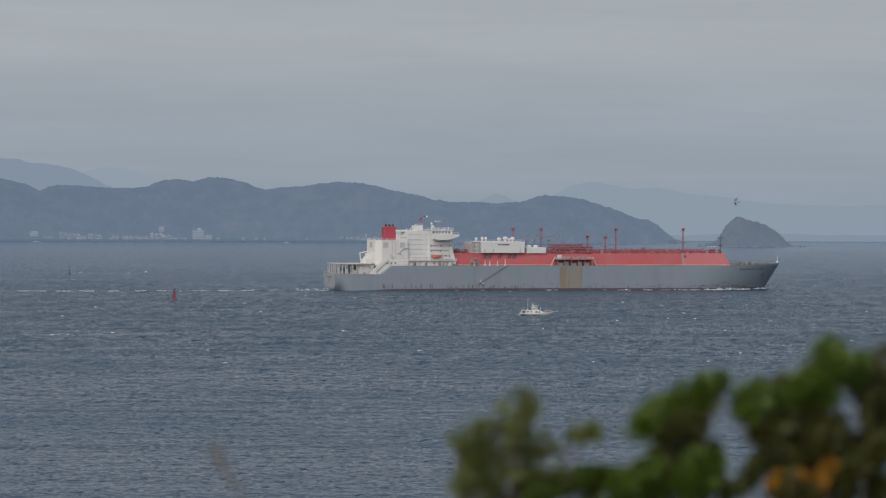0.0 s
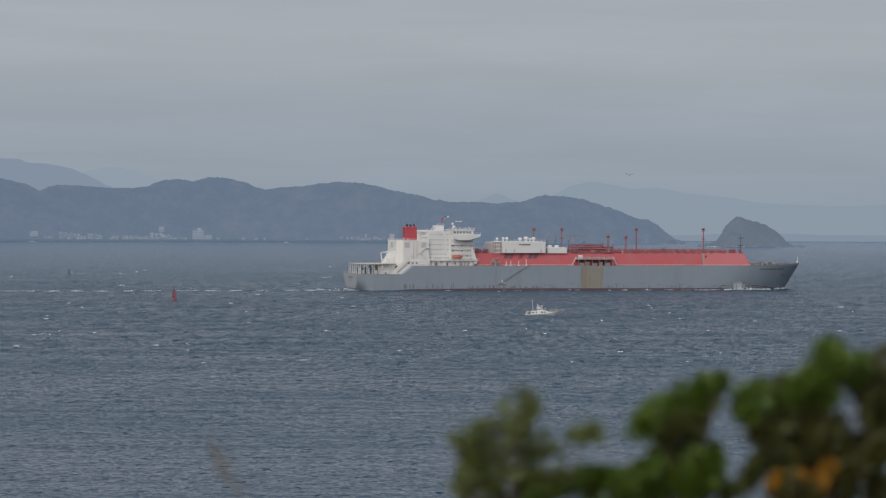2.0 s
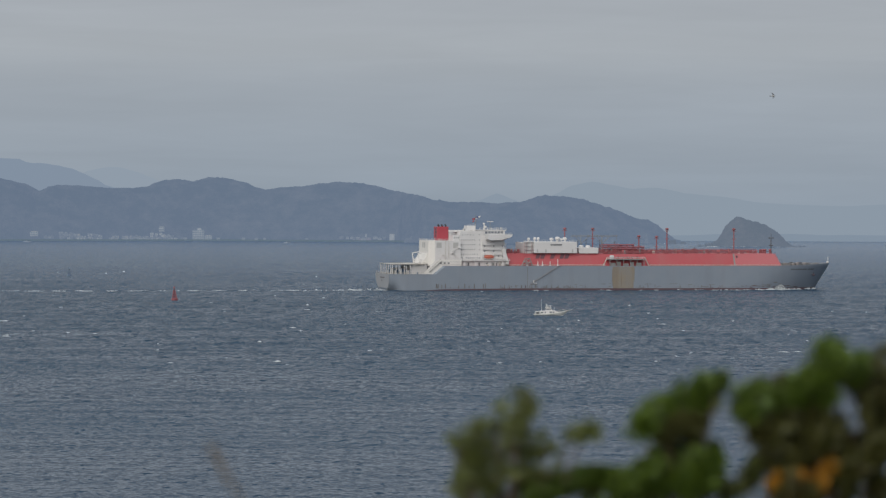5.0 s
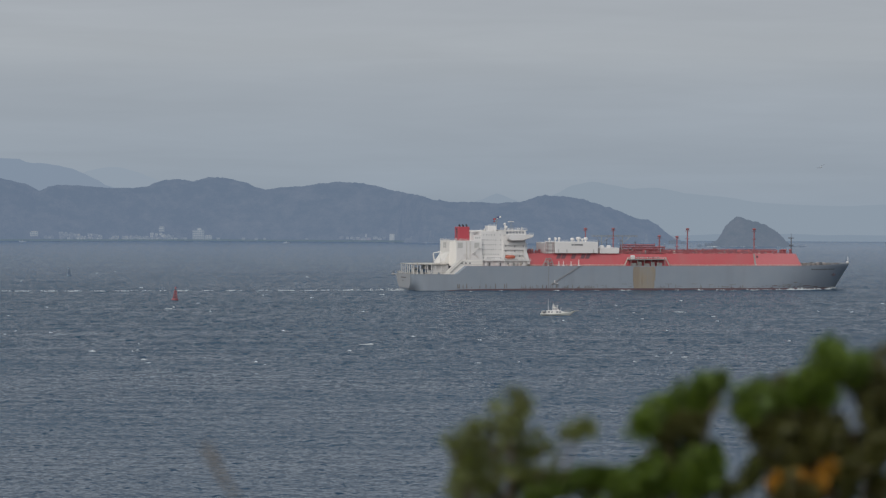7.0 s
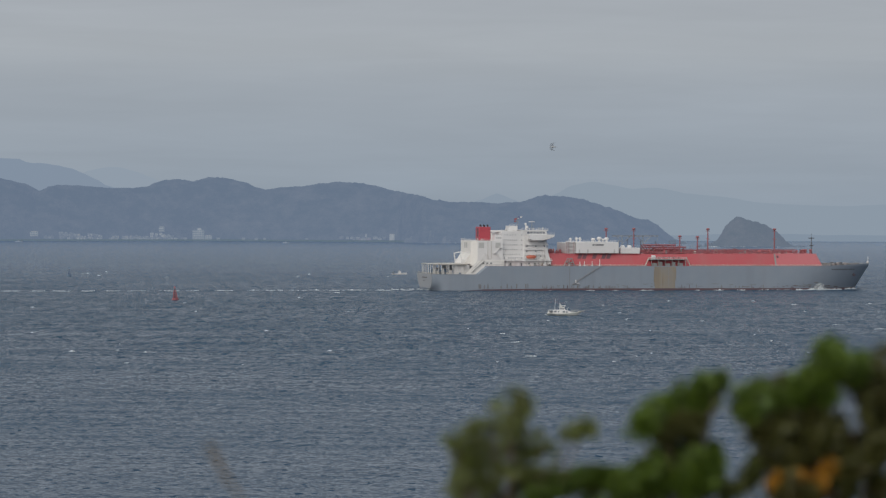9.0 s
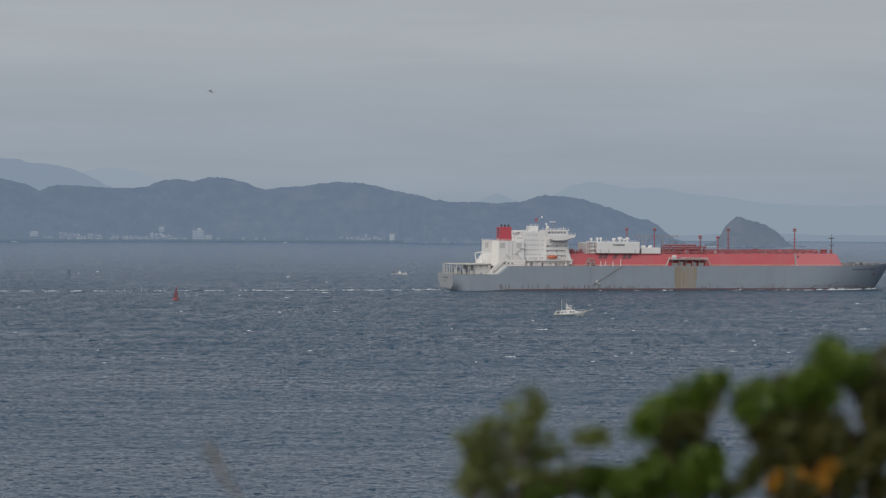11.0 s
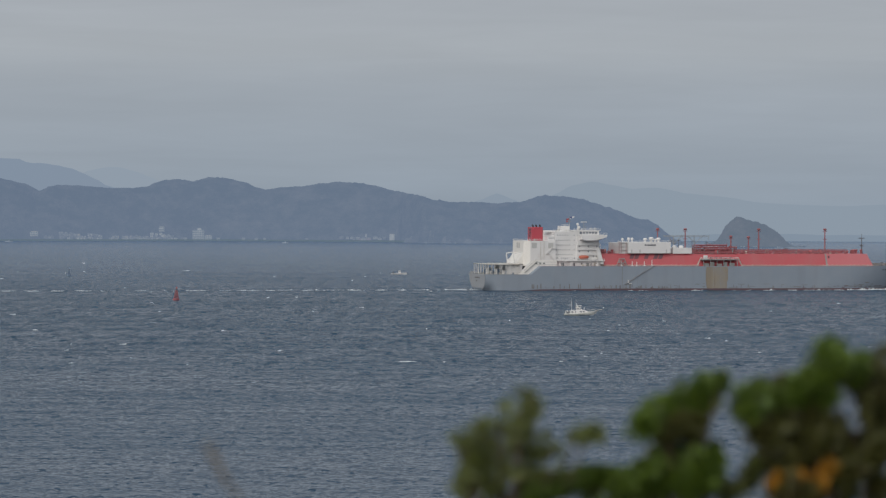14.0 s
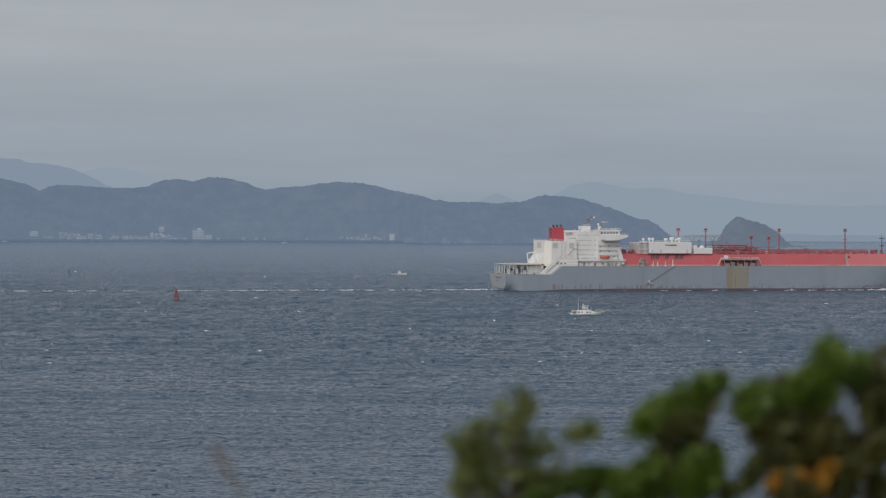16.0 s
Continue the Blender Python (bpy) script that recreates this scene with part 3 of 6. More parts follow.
def hull_breadth(x, z):
    """Half breadth of the hull at x metres from the stern and height z."""
    zz = min(max(z / DECK, 0), 1.1)
    end = 286.0 + 10.0 * max(zz, -0.2)
    begin = 222.0 + 12.0 * zz
    b = HB
    if x > begin:
        u = min((x - begin) / (end - begin), 1)
        b = HB * max(1 - u ** (2.3 + 0.5 * zz), 0) ** (0.76 - 0.14 * zz)
    if x < 62:
        full = float(np.interp(z, (-6, -1.2, -0.3, 0.4, 1.25, 2.4, 4, 6, 8, 10, 16), (0.5, 1.5, 5.5, 10.0, 13.6, 17.0, 19.8, 21.3, 21.9, 22.2, 22.4)))
        u = min(max((x + 1.8) / (9 + 0.5 * min(max(z, 0), 8)), 0), 1)
        b = min(b, full + (HB - full) * math.sin(u * math.pi / 2) ** 0.9)
    return b


def hull_loft(bm, zs, x_begin, n=90):
    rows = []
    for z in zs:
        end = 286.0 + 10.0 * max(z / DECK, -0.2)
        a = x_begin(z)
        row = []
        for i in range(n + 1):
            u = i / n
            u = u - 0.10 * math.sin(2 * math.pi * u) / math.pi
            x = a + (end - a) * u
            row.append((x, hull_breadth(x, z)))
        rows.append([(x, -b, z) for x, b in row] + [(x, b, z) for x, b in row[-2::-1]])
    return loft(bm, rows, closed=True, caps=False)


def stern_begin(z):
    return float(np.interp(z, (-6, -1.2, -0.6, 0.0, 10.2), (22, 4, -0.6, -1.2, -1.8)))


def paint_line(x):
    """Height of the top of the dark red band at x metres from the stern."""
    return float(np.interp(x, (0, 12, 32, 80), (-1.0, -0.4, 0.8, 1.25)))


def set_paint_line(bm):
    for v in bm.verts:
        if abs(v.co.z - 1.25) < 0.001:
            v.co.z = paint_line(v.co.x)
            v.co.y = math.copysign(hull_breadth(v.co.x, v.co.z), v.co.y)


def upper_begin(z):
    return 26.0 + (z - AFT_DECK) * 1.25


def make_carrier():
    ship = empty("gas_carrier")
    # hull
    bm = bmesh.new()
    rows = hull_loft(bm, (1.25, 2.4, 3.2, 4.0, 5.0, 6.0, 8.0, AFT_DECK), stern_begin)
    set_paint_line(bm)
    hull = part("hull", bm, "hull", ship, "grey painted hull with rust streaks", smooth=True)
    bm = bmesh.new()
    bm.faces.new([bm.verts.new(v) for v in ((-1.7, -20.9, AFT_DECK - 0.02), (30, -22.6, AFT_DECK - 0.02), (30, 22.6, AFT_DECK - 0.02), (-1.7, 20.9, AFT_DECK - 0.02))])
    part("mooring_deck", bm, "grey", ship)
    bm = bmesh.new()
    zs = (-1.1, -0.6, 0.0, 0.6, 1.25, 2.4, 4.0, 6.0, 8.0, AFT_DECK)
    loft(bm, [[(stern_begin(z) - 0.04, y * (hull_breadth(stern_begin(z), z) + 0.06), z) for y in (-1, -0.5, 0, 0.5, 1)] for z in zs], caps=False)
    part("transom", bm, "transom", hull, "flat weathered grey transom, paler with painted-in sunlight")
    bm = bmesh.new()
    rows = hull_loft(bm, (-6, -4, -2.6, 1.25), stern_begin)
    bm.faces.new(rows[0])
    set_paint_line(bm)
    part("boot_topping", bm, "boot", hull, "dark red band at the waterline")
    bm = bmesh.new()
    rows = hull_loft(bm, (AFT_DECK, 12.0, 13.8, DECK), upper_begin)
    part("upper_hull", bm, "hull", ship, smooth=True)
    bm = bmesh.new()
    xs = [33 + 2.6 * k for k in range(101)]
    loft(bm, [[(x, -hull_breadth(x, DECK) + 0.02, DECK - 0.02) for x in xs], [(x, hull_breadth(x, DECK) - 0.02, DECK - 0.02) for x in xs]], caps=False)
    part("main_deck", bm, "pipe_red", ship)
    bm = bmesh.new()
    loft(bm, [[(upper_begin(z) + 0.02, -23.4, z), (upper_begin(z) + 0.02, 23.4, z)] for z in (AFT_DECK, DECK)], caps=False)
    part("deck_break", bm, "white", ship)
    # forecastle bulwark, rising to the stem
    bm = bmesh.new()
    pts = [(255 + 41.0 * i / 16) for i in range(17)]
    for side in (-1, 1):
        lo = [(x, side * (hull_breadth(x, DECK) + 0.02), DECK) for x in pts]
        hi = [(x + 0.5 * k / 16, side * (hull_breadth(x, DECK) + 0.15), DECK + 0.25 + 1.5 * (k / 16) ** 1.5) for k, x in enumerate(pts)]
        inn = [(x, y * 0.985 - side * 0.2, z) for x, y, z in hi]
        loft(bm, (lo, hi, inn), caps=False)
    part("bulwark", bm, "hull", ship)
    # name and mark bars on the bow and stern
    for x0, x1, z, t in [(262.5 + 1.75 * k + (0.9 if k > 6 else 0), 263.75 + 1.75 * k + (0.9 if k > 6 else 0), 12.75, 0.85) for k in range(10)]:
        b0 = hull_breadth(x0, z)
        bm = bmesh.new()
        loft(bm, [[(x0, -b0 - 0.12, z), (x1, -hull_breadth(x1, z) - 0.12, z)], [(x0, -hull_breadth(x0, z + t) - 0.12, z + t), (x1, -hull_breadth(x1, z + t) - 0.12, z + t)]], caps=False)
        part("name_bar", bm, "darkgrey", hull)
    for y0, y1, z in ((6.2, 3.4, 7.5), (2.9, 1.2, 7.5), (0.7, -3.6, 7.5), (-4.1, -8.2, 7.5), (2.2, -0.4, 5.5)):
        part("name_bar", box(bmesh.new(), -1.88, -1.78, y1, y0, z, z + 0.7), "scuff", hull)
    # anchor in its recess
    bm = bmesh.new()
    bx, bz = 280.5, 10.4
    by = -hull_breadth(bx, bz) - 0.12
    rod(bm, (bx, by, bz + 1.6), (bx, by, bz - 1.2), 0.25)
    rod(bm, (bx - 1.4, by, bz - 0.6), (bx, by - 0.1, bz - 1.4), 0.25)
    rod(bm, (bx + 1.4, by, bz - 0.6), (bx, by - 0.1, bz - 1.4), 0.25)
    part("anchor", bm, "boot", ship)
    # stained patch under the manifold and streaks along the waterline
    for x0, x1 in ((142.9, 147.4), (147.5, 151.9), (152.0, 156.4)):
        part("rust_patch", box(bmesh.new(), x0, x1, -HB - 0.05, -HB + 0.05, 1.3, DECK - 0.35), "rust", hull, "ochre rust-stained plating")
    rnd = random.Random(4)
    for k in range(26):
        x = 142.9 - abs(rnd.gauss(0, 0.4)) if k % 2 else 156.2 + abs(rnd.gauss(0, 0.4))
        z1 = DECK - 0.4 - 4 * rnd.random() ** 2
        part("rust_drip", box(bmesh.new(), x, x + rnd.uniform(0.08, 0.3), -HB - 0.06 - 0.004 * k, -HB + 0.05, z1 - rnd.uniform(2, 9), z1), "rust", hull)
    for k in range(90):
        x = rnd.choice((rnd.uniform(64, 225), rnd.uniform(70, 130)))
        w, z1 = rnd.uniform(0.15, 0.5), rnd.uniform(1.5, 3.6)
        part("scuff", box(bmesh.new(), x, x + w, -HB - 0.04, -HB + 0.04, 0.95, z1), rnd.choice(("scuff", "scuff", "boot")), hull)
    for k in range(14):
        x, w, z1 = rnd.uniform(26, 64), rnd.uniform(0.2, 0.6), rnd.uniform(2.2, 4.4)
        y = -hull_breadth(x, 2.0) - 0.12
        part("scuff", box(bmesh.new(), x, x + w, y - 0.04, y + 0.3, 1.3, z1), "scuff", hull)
    for k in range(44):
        x, z = rnd.uniform(222, 268), 1.5 + abs(rnd.gauss(0, 1.2))
        w, hh = rnd.uniform(0.4, 3.0), rnd.uniform(0.1, 0.5)
        bm = bmesh.new()
        loft(bm, [[(x, -hull_breadth(x, zz) - 0.06, zz), (x + w, -hull_breadth(x + w, zz) - 0.06, zz)] for zz in (z, z + hh)], caps=False)
        part("scuff", bm, rnd.choice(("scuff", "boot")), hull)
    for k in range(26):
        x, z = rnd.uniform(64, 220), rnd.uniform(1.3, 4.2)
        part("scuff", box(bmesh.new(), x, x + rnd.uniform(1, 5), -HB - 0.03, -HB + 0.03, z, z + rnd.uniform(0.1, 0.3)), "scuff", hull)
    bm = bmesh.new()
    for y in (-23.4, -21.8):
        for p, q in (((83.4, DECK), (85.9, 20.2)), ((90.6, DECK), (88.6, 20.2)), ((85.9, 20.2), (88.6, 20.2)), ((84.7, 17.9), (89.7, 17.9)), ((83.6, DECK + 0.2), (89.6, 17.9)), ((90.4, DECK + 0.2), (84.8, 17.9)), ((85, 17.9), (88.4, 20.1))):
            rod(bm, (p[0], y, p[1]), (q[0], y, q[1]), 0.17, n=5)
    box(bm, 85.6, 88.9, -23.6, -21.6, 20.1, 20.4)
    part("gangway_frame", bm, "lattice", ship)
    # dark rubbing line and fenders where the pilot boats lie alongside
    part("rub_bar", box(bmesh.new(), 86.9, 87.15, -HB - 0.06, -HB + 0.05, 1.4, DECK - 0.2), "scuff", hull)
    for x, z0, z1, w in ((90.6, 4.8, 6.6, 0.5), (91.4, 4.3, 4.7, 1.6)):
        part("ladder_platform", box(bmesh.new(), x, x + w, -24.9, -24.2, z0, z1), "white", ship)
    # waterside ladder hanging along the side
    bm = bmesh.new()
    rod(bm, (88.7, -24.12, 3.8), (107.5, -24.12, 15.6), 0.08, n=4)
    rod(bm, (88.7, -24.6, 3.8), (107.5, -24.6, 15.6), 0.08, n=4)
    for i in range(26):
        u = i / 25
        box(bm, 88.5 + 19 * u, 89.0 + 19 * u, -24.6, -24.12, 3.72 + 11.8 * u, 3.8 + 11.8 * u)
        rod(bm, (88.7 + 18.8 * u, -24.6, 3.8 + 11.8 * u), (88.7 + 18.8 * u, -24.6, 4.8 + 11.8 * u), 0.04, n=4)
    part("boarding_ladder", bm, "lattice", ship)

    # trunk deck: two long sections and a recessed middle
    def trunk(x0, x1, lean0, lean1, mat, zt=23.2):
        bm = bmesh.new()
        a = [(x0, -20.8, DECK), (x0, 20.8, DECK), (x1, 20.8, DECK), (x1, -20.8, DECK)]
        b = [(x0 + lean0, -17.2, zt), (x0 + lean0, 17.2, zt), (x1 + lean1, 17.2, zt), (x1 + lean1, -17.2, zt)]
        loft(bm, (a, b), closed=True)
        bmesh.ops.recalc_face_normals(bm, faces=bm.faces)
        return part("trunk", bm, mat, ship, "red painted trunk deck casing")
    trunk(74.0, 138.5, 1.0, 0.0, "red")
    trunk(138.5, 165.5, 0.0, 0.0, "red", 22.8)
    trunk(165.5, 224.5, 0.0, 0.0, "red")
    trunk(225.6, 256.0, 0.0, -3.2, "pink")
    bm = bmesh.new()
    loft(bm, ([(224, -20.72, DECK), (226, -20.72, DECK), (226, 20.72, DECK), (224, 20.72, DECK)], [(224, -17.12, 23.1), (226, -17.12, 23.1), (226, 17.12, 23.1), (224, 17.12, 23.1)]), closed=True)
    part("expansion_joint", bm, "grey", ship, "grey band across the trunk deck")
    part("trunk_door", box(bmesh.new(), 226.4, 227.3, -18.7, -17.6, 20.6, 22.0, 0.05), "shade_and_door", ship)
    for side in (-1, 1):
        part("trunk_stair", rod(bmesh.new(), (256.3, side * 20.6, DECK), (253.1, side * 17.2, 23.3), 0.2, n=5), "pink", ship)
    # kick line of pale pipes along the foot of the trunk
    bm = bmesh.new()
    rod(bm, (75, -22.3, DECK + 0.55), (138, -22.3, DECK + 0.55), 0.22, n=6)
    rod(bm, (167, -22.3, DECK + 0.55), (256, -22.3, DECK + 0.55), 0.22, n=6)
    for i in range(60):
        x = 75 + i * 3
        if not 138 < x < 167:
            rod(bm, (x, -22.6, DECK - 0.05), (x, -22.6, DECK + 1.15), 0.1, n=4)
    part("deck_rail", bm, "tan", ship)
    for x in (87, 94, 97, 102, 107):
        bm = bmesh.new()
        rod(bm, (x, -22.5, DECK), (x, -22.5, DECK + (3.0 if x != 107 else 4.2)), 0.28, 0.2, 6)
        box(bm, x - 0.5, x + 0.5, -23, -22, DECK, DECK + 0.8)
        part("davit_post", bm, "white", ship)

    # pipework on the trunk top
    for y, z, r in ((-15, 23.9, 0.22), (-12.5, 24.6, 0.2), (-10, 25.3, 0.22), (-6, 25.9, 0.18), (2, 24.8, 0.3)):
        bm = bmesh.new()
        rod(bm, (127, y, z), (250 - abs(y), y, z), r, n=8)
        for i in range(24):
            x = 129 + i * 4.4 + 0.13 * y
            rod(bm, (x, y, 23.1), (x, y, z + 0.3), 0.2, n=4)
        part("cargo_pipe", bm, "pipe_red" if y < 0 else "pink", ship)
    rnd = random.Random(9)
    for k in range(150):
        x = rnd.choice((rnd.uniform(140, 166), rnd.uniform(168, 250), rnd.uniform(168, 250), rnd.uniform(76, 84)))
        y, w, hgt = rnd.uniform(-15, 8), rnd.uniform(0.5, 2.2), rnd.uniform(0.9, 3.0)
        bm = bmesh.new()
        if k % 2:
            lathe(bm, ((w * 0.35, 0), (w * 0.4, hgt * 0.7), (w * 0.25, hgt)), (x, y, 23.1), 8)
        else:
            box(bm, x, x + w, y, y + 1.2, 23.1, 23.1 + hgt, 0.12)
        part("valve", bm, ("pipe_red", "pipe_red", "tan", "pipe_red", "pink", "pipe_red", "grey")[k % 7], ship)
    bm = bmesh.new()
    rail(bm, (128, -16.6, 23.2), (251, -16.6, 23.2), 1.2, 3.0, 0.09)
    rail(bm, (75.5, -16.6, 23.2), (84, -16.6, 23.2), 1.2, 2.0, 0.09)
    part("trunk_rail", bm, "pipe_red", ship)
    for x, z0, z1, xx in ((140, 24, 28.2, 27), (140, 24, 29.6, 20), (146, 24, 27, 16)):
        bm = bmesh.new()
        for y in (-12, -6):
            rod(bm, (x, y, z1 - 1.0), (x + xx, y, z1 - 1.0), 0.4, n=6)
            for k in range(7):
                at = x + xx * (k + rnd.uniform(-0.35, 0.35)) / 6
                rod(bm, (at, y, 23), (at, y, z1 + rnd.uniform(-1.6, 0.4)), 0.2, n=4)
                rod(bm, (at, y, z1 - 1.0), (at + rnd.uniform(-3, 3), y + 3, z1 - rnd.uniform(1.5, 4)), 0.18, n=4)
        part("pipe_rack", bm, "pipe_red", ship)
    # vent masts
    for x, top, r in ((117.4, 39.5, 0.42), (135.9, 39.5, 0.4), (185.7, 39.5, 0.46), (231.0, 39.5, 0.46), (166.8, 34.8, 0.5), (178.7, 34.4, 0.42)):
        bm = bmesh.new()
        rod(bm, (x, 0, 23), (x, 0, top - 1), r, r * 0.75, 10)
        lathe(bm, ((r, 0), (1.2, 0.5), (1.2, 0.9), (0.6, 1.4)), (x, 0, top - 1.4), 12)
        rod(bm, (x - 1.5, 0, top - 1.9), (x + 1.5, 0, top - 1.9), 0.18, n=6)
        rod(bm, (x - 1.3, 0, top - 7), (x + 1.3, 0, top - 7), 0.2, n=6)
        lathe(bm, ((r * 2, 0), (r * 1.3, 2.5)), (x, 0, 23), 10)
        part("vent_mast", bm, "pipe_red", ship, "tall red vent mast")
    for x, top in ((127.5, 31.5), (133, 32.4), (142, 32.0), (152, 31.0), (206, 27.2)):
        bm = bmesh.new()
        rod(bm, (x, 5, 23), (x, 5, top), 0.22, 0.14, 6)
        rod(bm, (x - 1.4, 5, top - 1.2), (x + 1.4, 5, top - 0.6), 0.12, n=4)
        rod(bm, (x - 1.4, 5, 26.4), (x + 1.4, 5, 26.4), 0.15, n=4)
        part("lamp_post", bm, "darkgrey", ship)
    # a pair of hose cranes stowed with their jibs level
    for foot, tip, tail in ((129.2, 143.4, 122.4), (143.2, 153.4, 133.4)):
        bm = bmesh.new()
        lathe(bm, ((1.3, 0), (0.9, 2.6), (0.5, 3.2)), (foot, 4, 23.1), 10)
        rod(bm, (foot, 4, 25.5), (foot, 4, 34.2), 0.3, 0.24, 8)
        part("hose_crane_post", bm, "grey", ship)
        bm = bmesh.new()
        for z in (33.9, 34.6):
            rod(bm, (tail, 4, z), (tip, 4, z), 0.13, 0.11, 5)
        for k in range(9):
            at = tail + (tip - tail) * k / 8
            rod(bm, (at, 4, 33.9), (at + (tip - tail) / 8 * (k < 8), 4, 34.6), 0.08, n=4)
        rod(bm, (foot, 4, 29.0), (foot + 5.2, 4, 33.9), 0.18, n=6)
        rod(bm, (foot, 4, 30.0), (foot - 3.6, 4, 33.9), 0.14, n=6)
        rod(bm, (tip - 0.4, 4, 33.9), (tip - 0.4, 4, 31.6), 0.09, n=4)
        part("hose_crane_jib", bm, "grey", ship)
    # manifold platform
    bm = bmesh.new()
    box(bm, 139.5, 164.0, -24.0, -18.2, 19.2, 19.8, 0.1)
    for i in range(6):
        rod(bm, (141.0 + i * 4.5, -23.4, DECK), (141.0 + i * 4.5, -23.4, 19.3), 0.2, n=6)
    part("manifold_platform", bm, "grey", ship, "grey railed loading platform on posts")
    part("platform_rail", rail(bmesh.new(), (139.8, -23.9, 19.8), (163.8, -23.9, 19.8), 1.2, 1.5, 0.11), "white", ship)
    for x, w, hgt in ((141.8, 3.2, 1.9), (145.8, 2.6, 2.7), (150.2, 3.4, 1.6), (154.8, 2.2, 2.5), (158.6, 3.4, 2.0)):
        part("drip_tray_locker", box(bmesh.new(), x, x + w, -22.6, -21.4, DECK, DECK + hgt, 0.1), "grey", ship)
    for i in range(6):
        bm = bmesh.new()
        rod(bm, (144 + i * 3.2, -18.2, 20.9), (144 + i * 3.2, -20.4, 20.9), 0.3, n=10)
        rod(bm, (144 + i * 3.2, -20.4, 20.9), (144 + i * 3.2, -20.7, 20.9), 0.5, n=10)
        part("loading_flange", bm, "pipe_red", ship)
    part("platform_locker", box(bmesh.new(), 141.2, 143.6, -23.6, -21.5, 19.8, 22.2, 0.15), "white", ship)
    for x0, x1 in ((136.6, 139.4), (166.8, 164.0)):
        bm = bmesh.new()
        for y in (-23.6, -22.2):
            rod(bm, (x0, y, DECK), (x1, y, 21.0), 0.2, n=4)
        part("stairway", bm, "tan", ship)
    # deck house with the compressors
    house = part("compressor_house", box(bmesh.new(), 92.2, 120.4, -19.5, 6, 23.4, 30.6, 0.15), "white", ship, "white cargo machinery house with vents on top")
    bm = box(bmesh.new(), 86.4, 92.1, -17.6, 6, 23.2, 30.2, 0.12)
    part("house_annexe", bm, "white", house)
    for z in (25.6, 27.9, 30.2):
        bm = box(bmesh.new(), 86.0, 92.1, -19.0, -17.6, z, z + 0.25)
        rail(bm, (86.0, -18.9, z + 0.25), (92.1, -18.9, z + 0.25), 1.0, 1.6, 0.07)
        rail(bm, (86.0, -18.9, z + 0.25), (86.0, -17.6, z + 0.25), 1.0, 1.6, 0.07)
        part("landing", bm, "white", house)
    # thin dark panels paint slanting shadows on the trunk below the house
    for x in (94.6, 97.8, 104.2, 110.4, 113.6):
        bm = bmesh.new()
        side = [[(px, -20.8 + 3.6 * (z - DECK) / 7.8 - out, z) for px, z in ((x, 22.9), (x + 2.6, 22.9), (x + 1.0, 19.9), (x - 1.5, 19.9))] for out in (0.02, 0.14)]
        loft(bm, side, closed=True)
        bmesh.ops.recalc_face_normals(bm, faces=bm.faces)
        part("shadow_panel", bm, "shade_and_door", ship)
    for k, (a, b) in enumerate(((103.0, 104.4), (104.8, 110.4))):
        part("name_bar", box(bmesh.new(), a, b, -19.58, -19.45, 28.3, 29.1), "darkgrey", house)
    bm = bmesh.new()
    rail(bm, (92.4, -19.3, 30.6), (120.2, -19.3, 30.6), 1.1, 2.5, 0.08)
    part("roof_rail", bm, "white", house)
    for x in (86.3, 87.6, 90.9):
        part("riser_pipe", rod(bmesh.new(), (x, -19.15, 22.4), (x, -19.15, 30.4), 0.14, n=6), "pipe_red", house)
    for x, z in ((94.0, 24.4), (99.5, 24.4), (117.0, 24.4)):
        part("house_door", box(bmesh.new(), x, x + 0.9, -19.56, -19.45, z - 0.6, z + 1.4), "louvre", house)
    for x, r, hgt in ((90.5, 0.9, 2.6), (94.5, 0.9, 2.9), (96.8, 0.9, 2.9), (105.5, 1.3, 2.6), (109.5, 1.6, 3.2), (112.0, 1.0, 2.2), (114.3, 1.4, 2.9)):
        bm = lathe(bmesh.new(), ((r * 0.5, 0), (r * 0.5, hgt * 0.45), (r, hgt * 0.5), (r * 1.05, hgt * 0.8), (r * 0.6, hgt)), (x, -12, 30.5), 12)
        part("mushroom_vent", bm, "white", house)
    part("motor_house", box(bmesh.new(), 122.0, 134.6, -18.5, -4, 23.2, 26.9, 0.12), "white", ship)
    for x in (125, 129.5):
        part("roof_tank", lathe(bmesh.new(), ((1.5, 0), (1.6, 0.9), (0.9, 1.5)), (x, -12, 26.9), 12), "white", ship)

    # after casing and funnel
    bm = bmesh.new()
    plan = ((25.0, 14.0), (25.0, -14.0), (28.6, -18), (45.0, -18), (45.0, 18), (28.6, 18))
    loft(bm, [[(x, y, z) for x, y in plan] for z in (DECK - 0.1, 31.2)], closed=True)
    bmesh.ops.recalc_face_normals(bm, faces=bm.faces)
    casing = part("engine_casing", bm, "white", ship, "tall white engine casing below the funnel")
    casing.data.materials.append(M["sunlit_white"])
    # aft faces take the cream white that paints sunlight on them
    for face in casing.data.polygons:
        if face.normal.x < -0.3:
            face.material_index = 1
    bm = bmesh.new()
    for a, b in ((0, 1), (1, 2), (2, 3)):
        rail(bm, (*plan[a], 31.2), (*plan[b], 31.2), 1.1, 2.0, 0.08)
    part("roof_rail", bm, "white", casing)
    for y in (-4.5, 0.5):
        part("louvre", box(bmesh.new(), 24.9, 25.1, y, y + 3.0, 26.6, 30.0), "louvre", casing)
    for x in (29.5, 40.2):
        part("louvre", box(bmesh.new(), x, x + 3.2, -18.1, -17.9, 26.6, 30.0), "louvre", casing)
    # outside stairs, pipes and small gear on the casing side
    bm = bmesh.new()
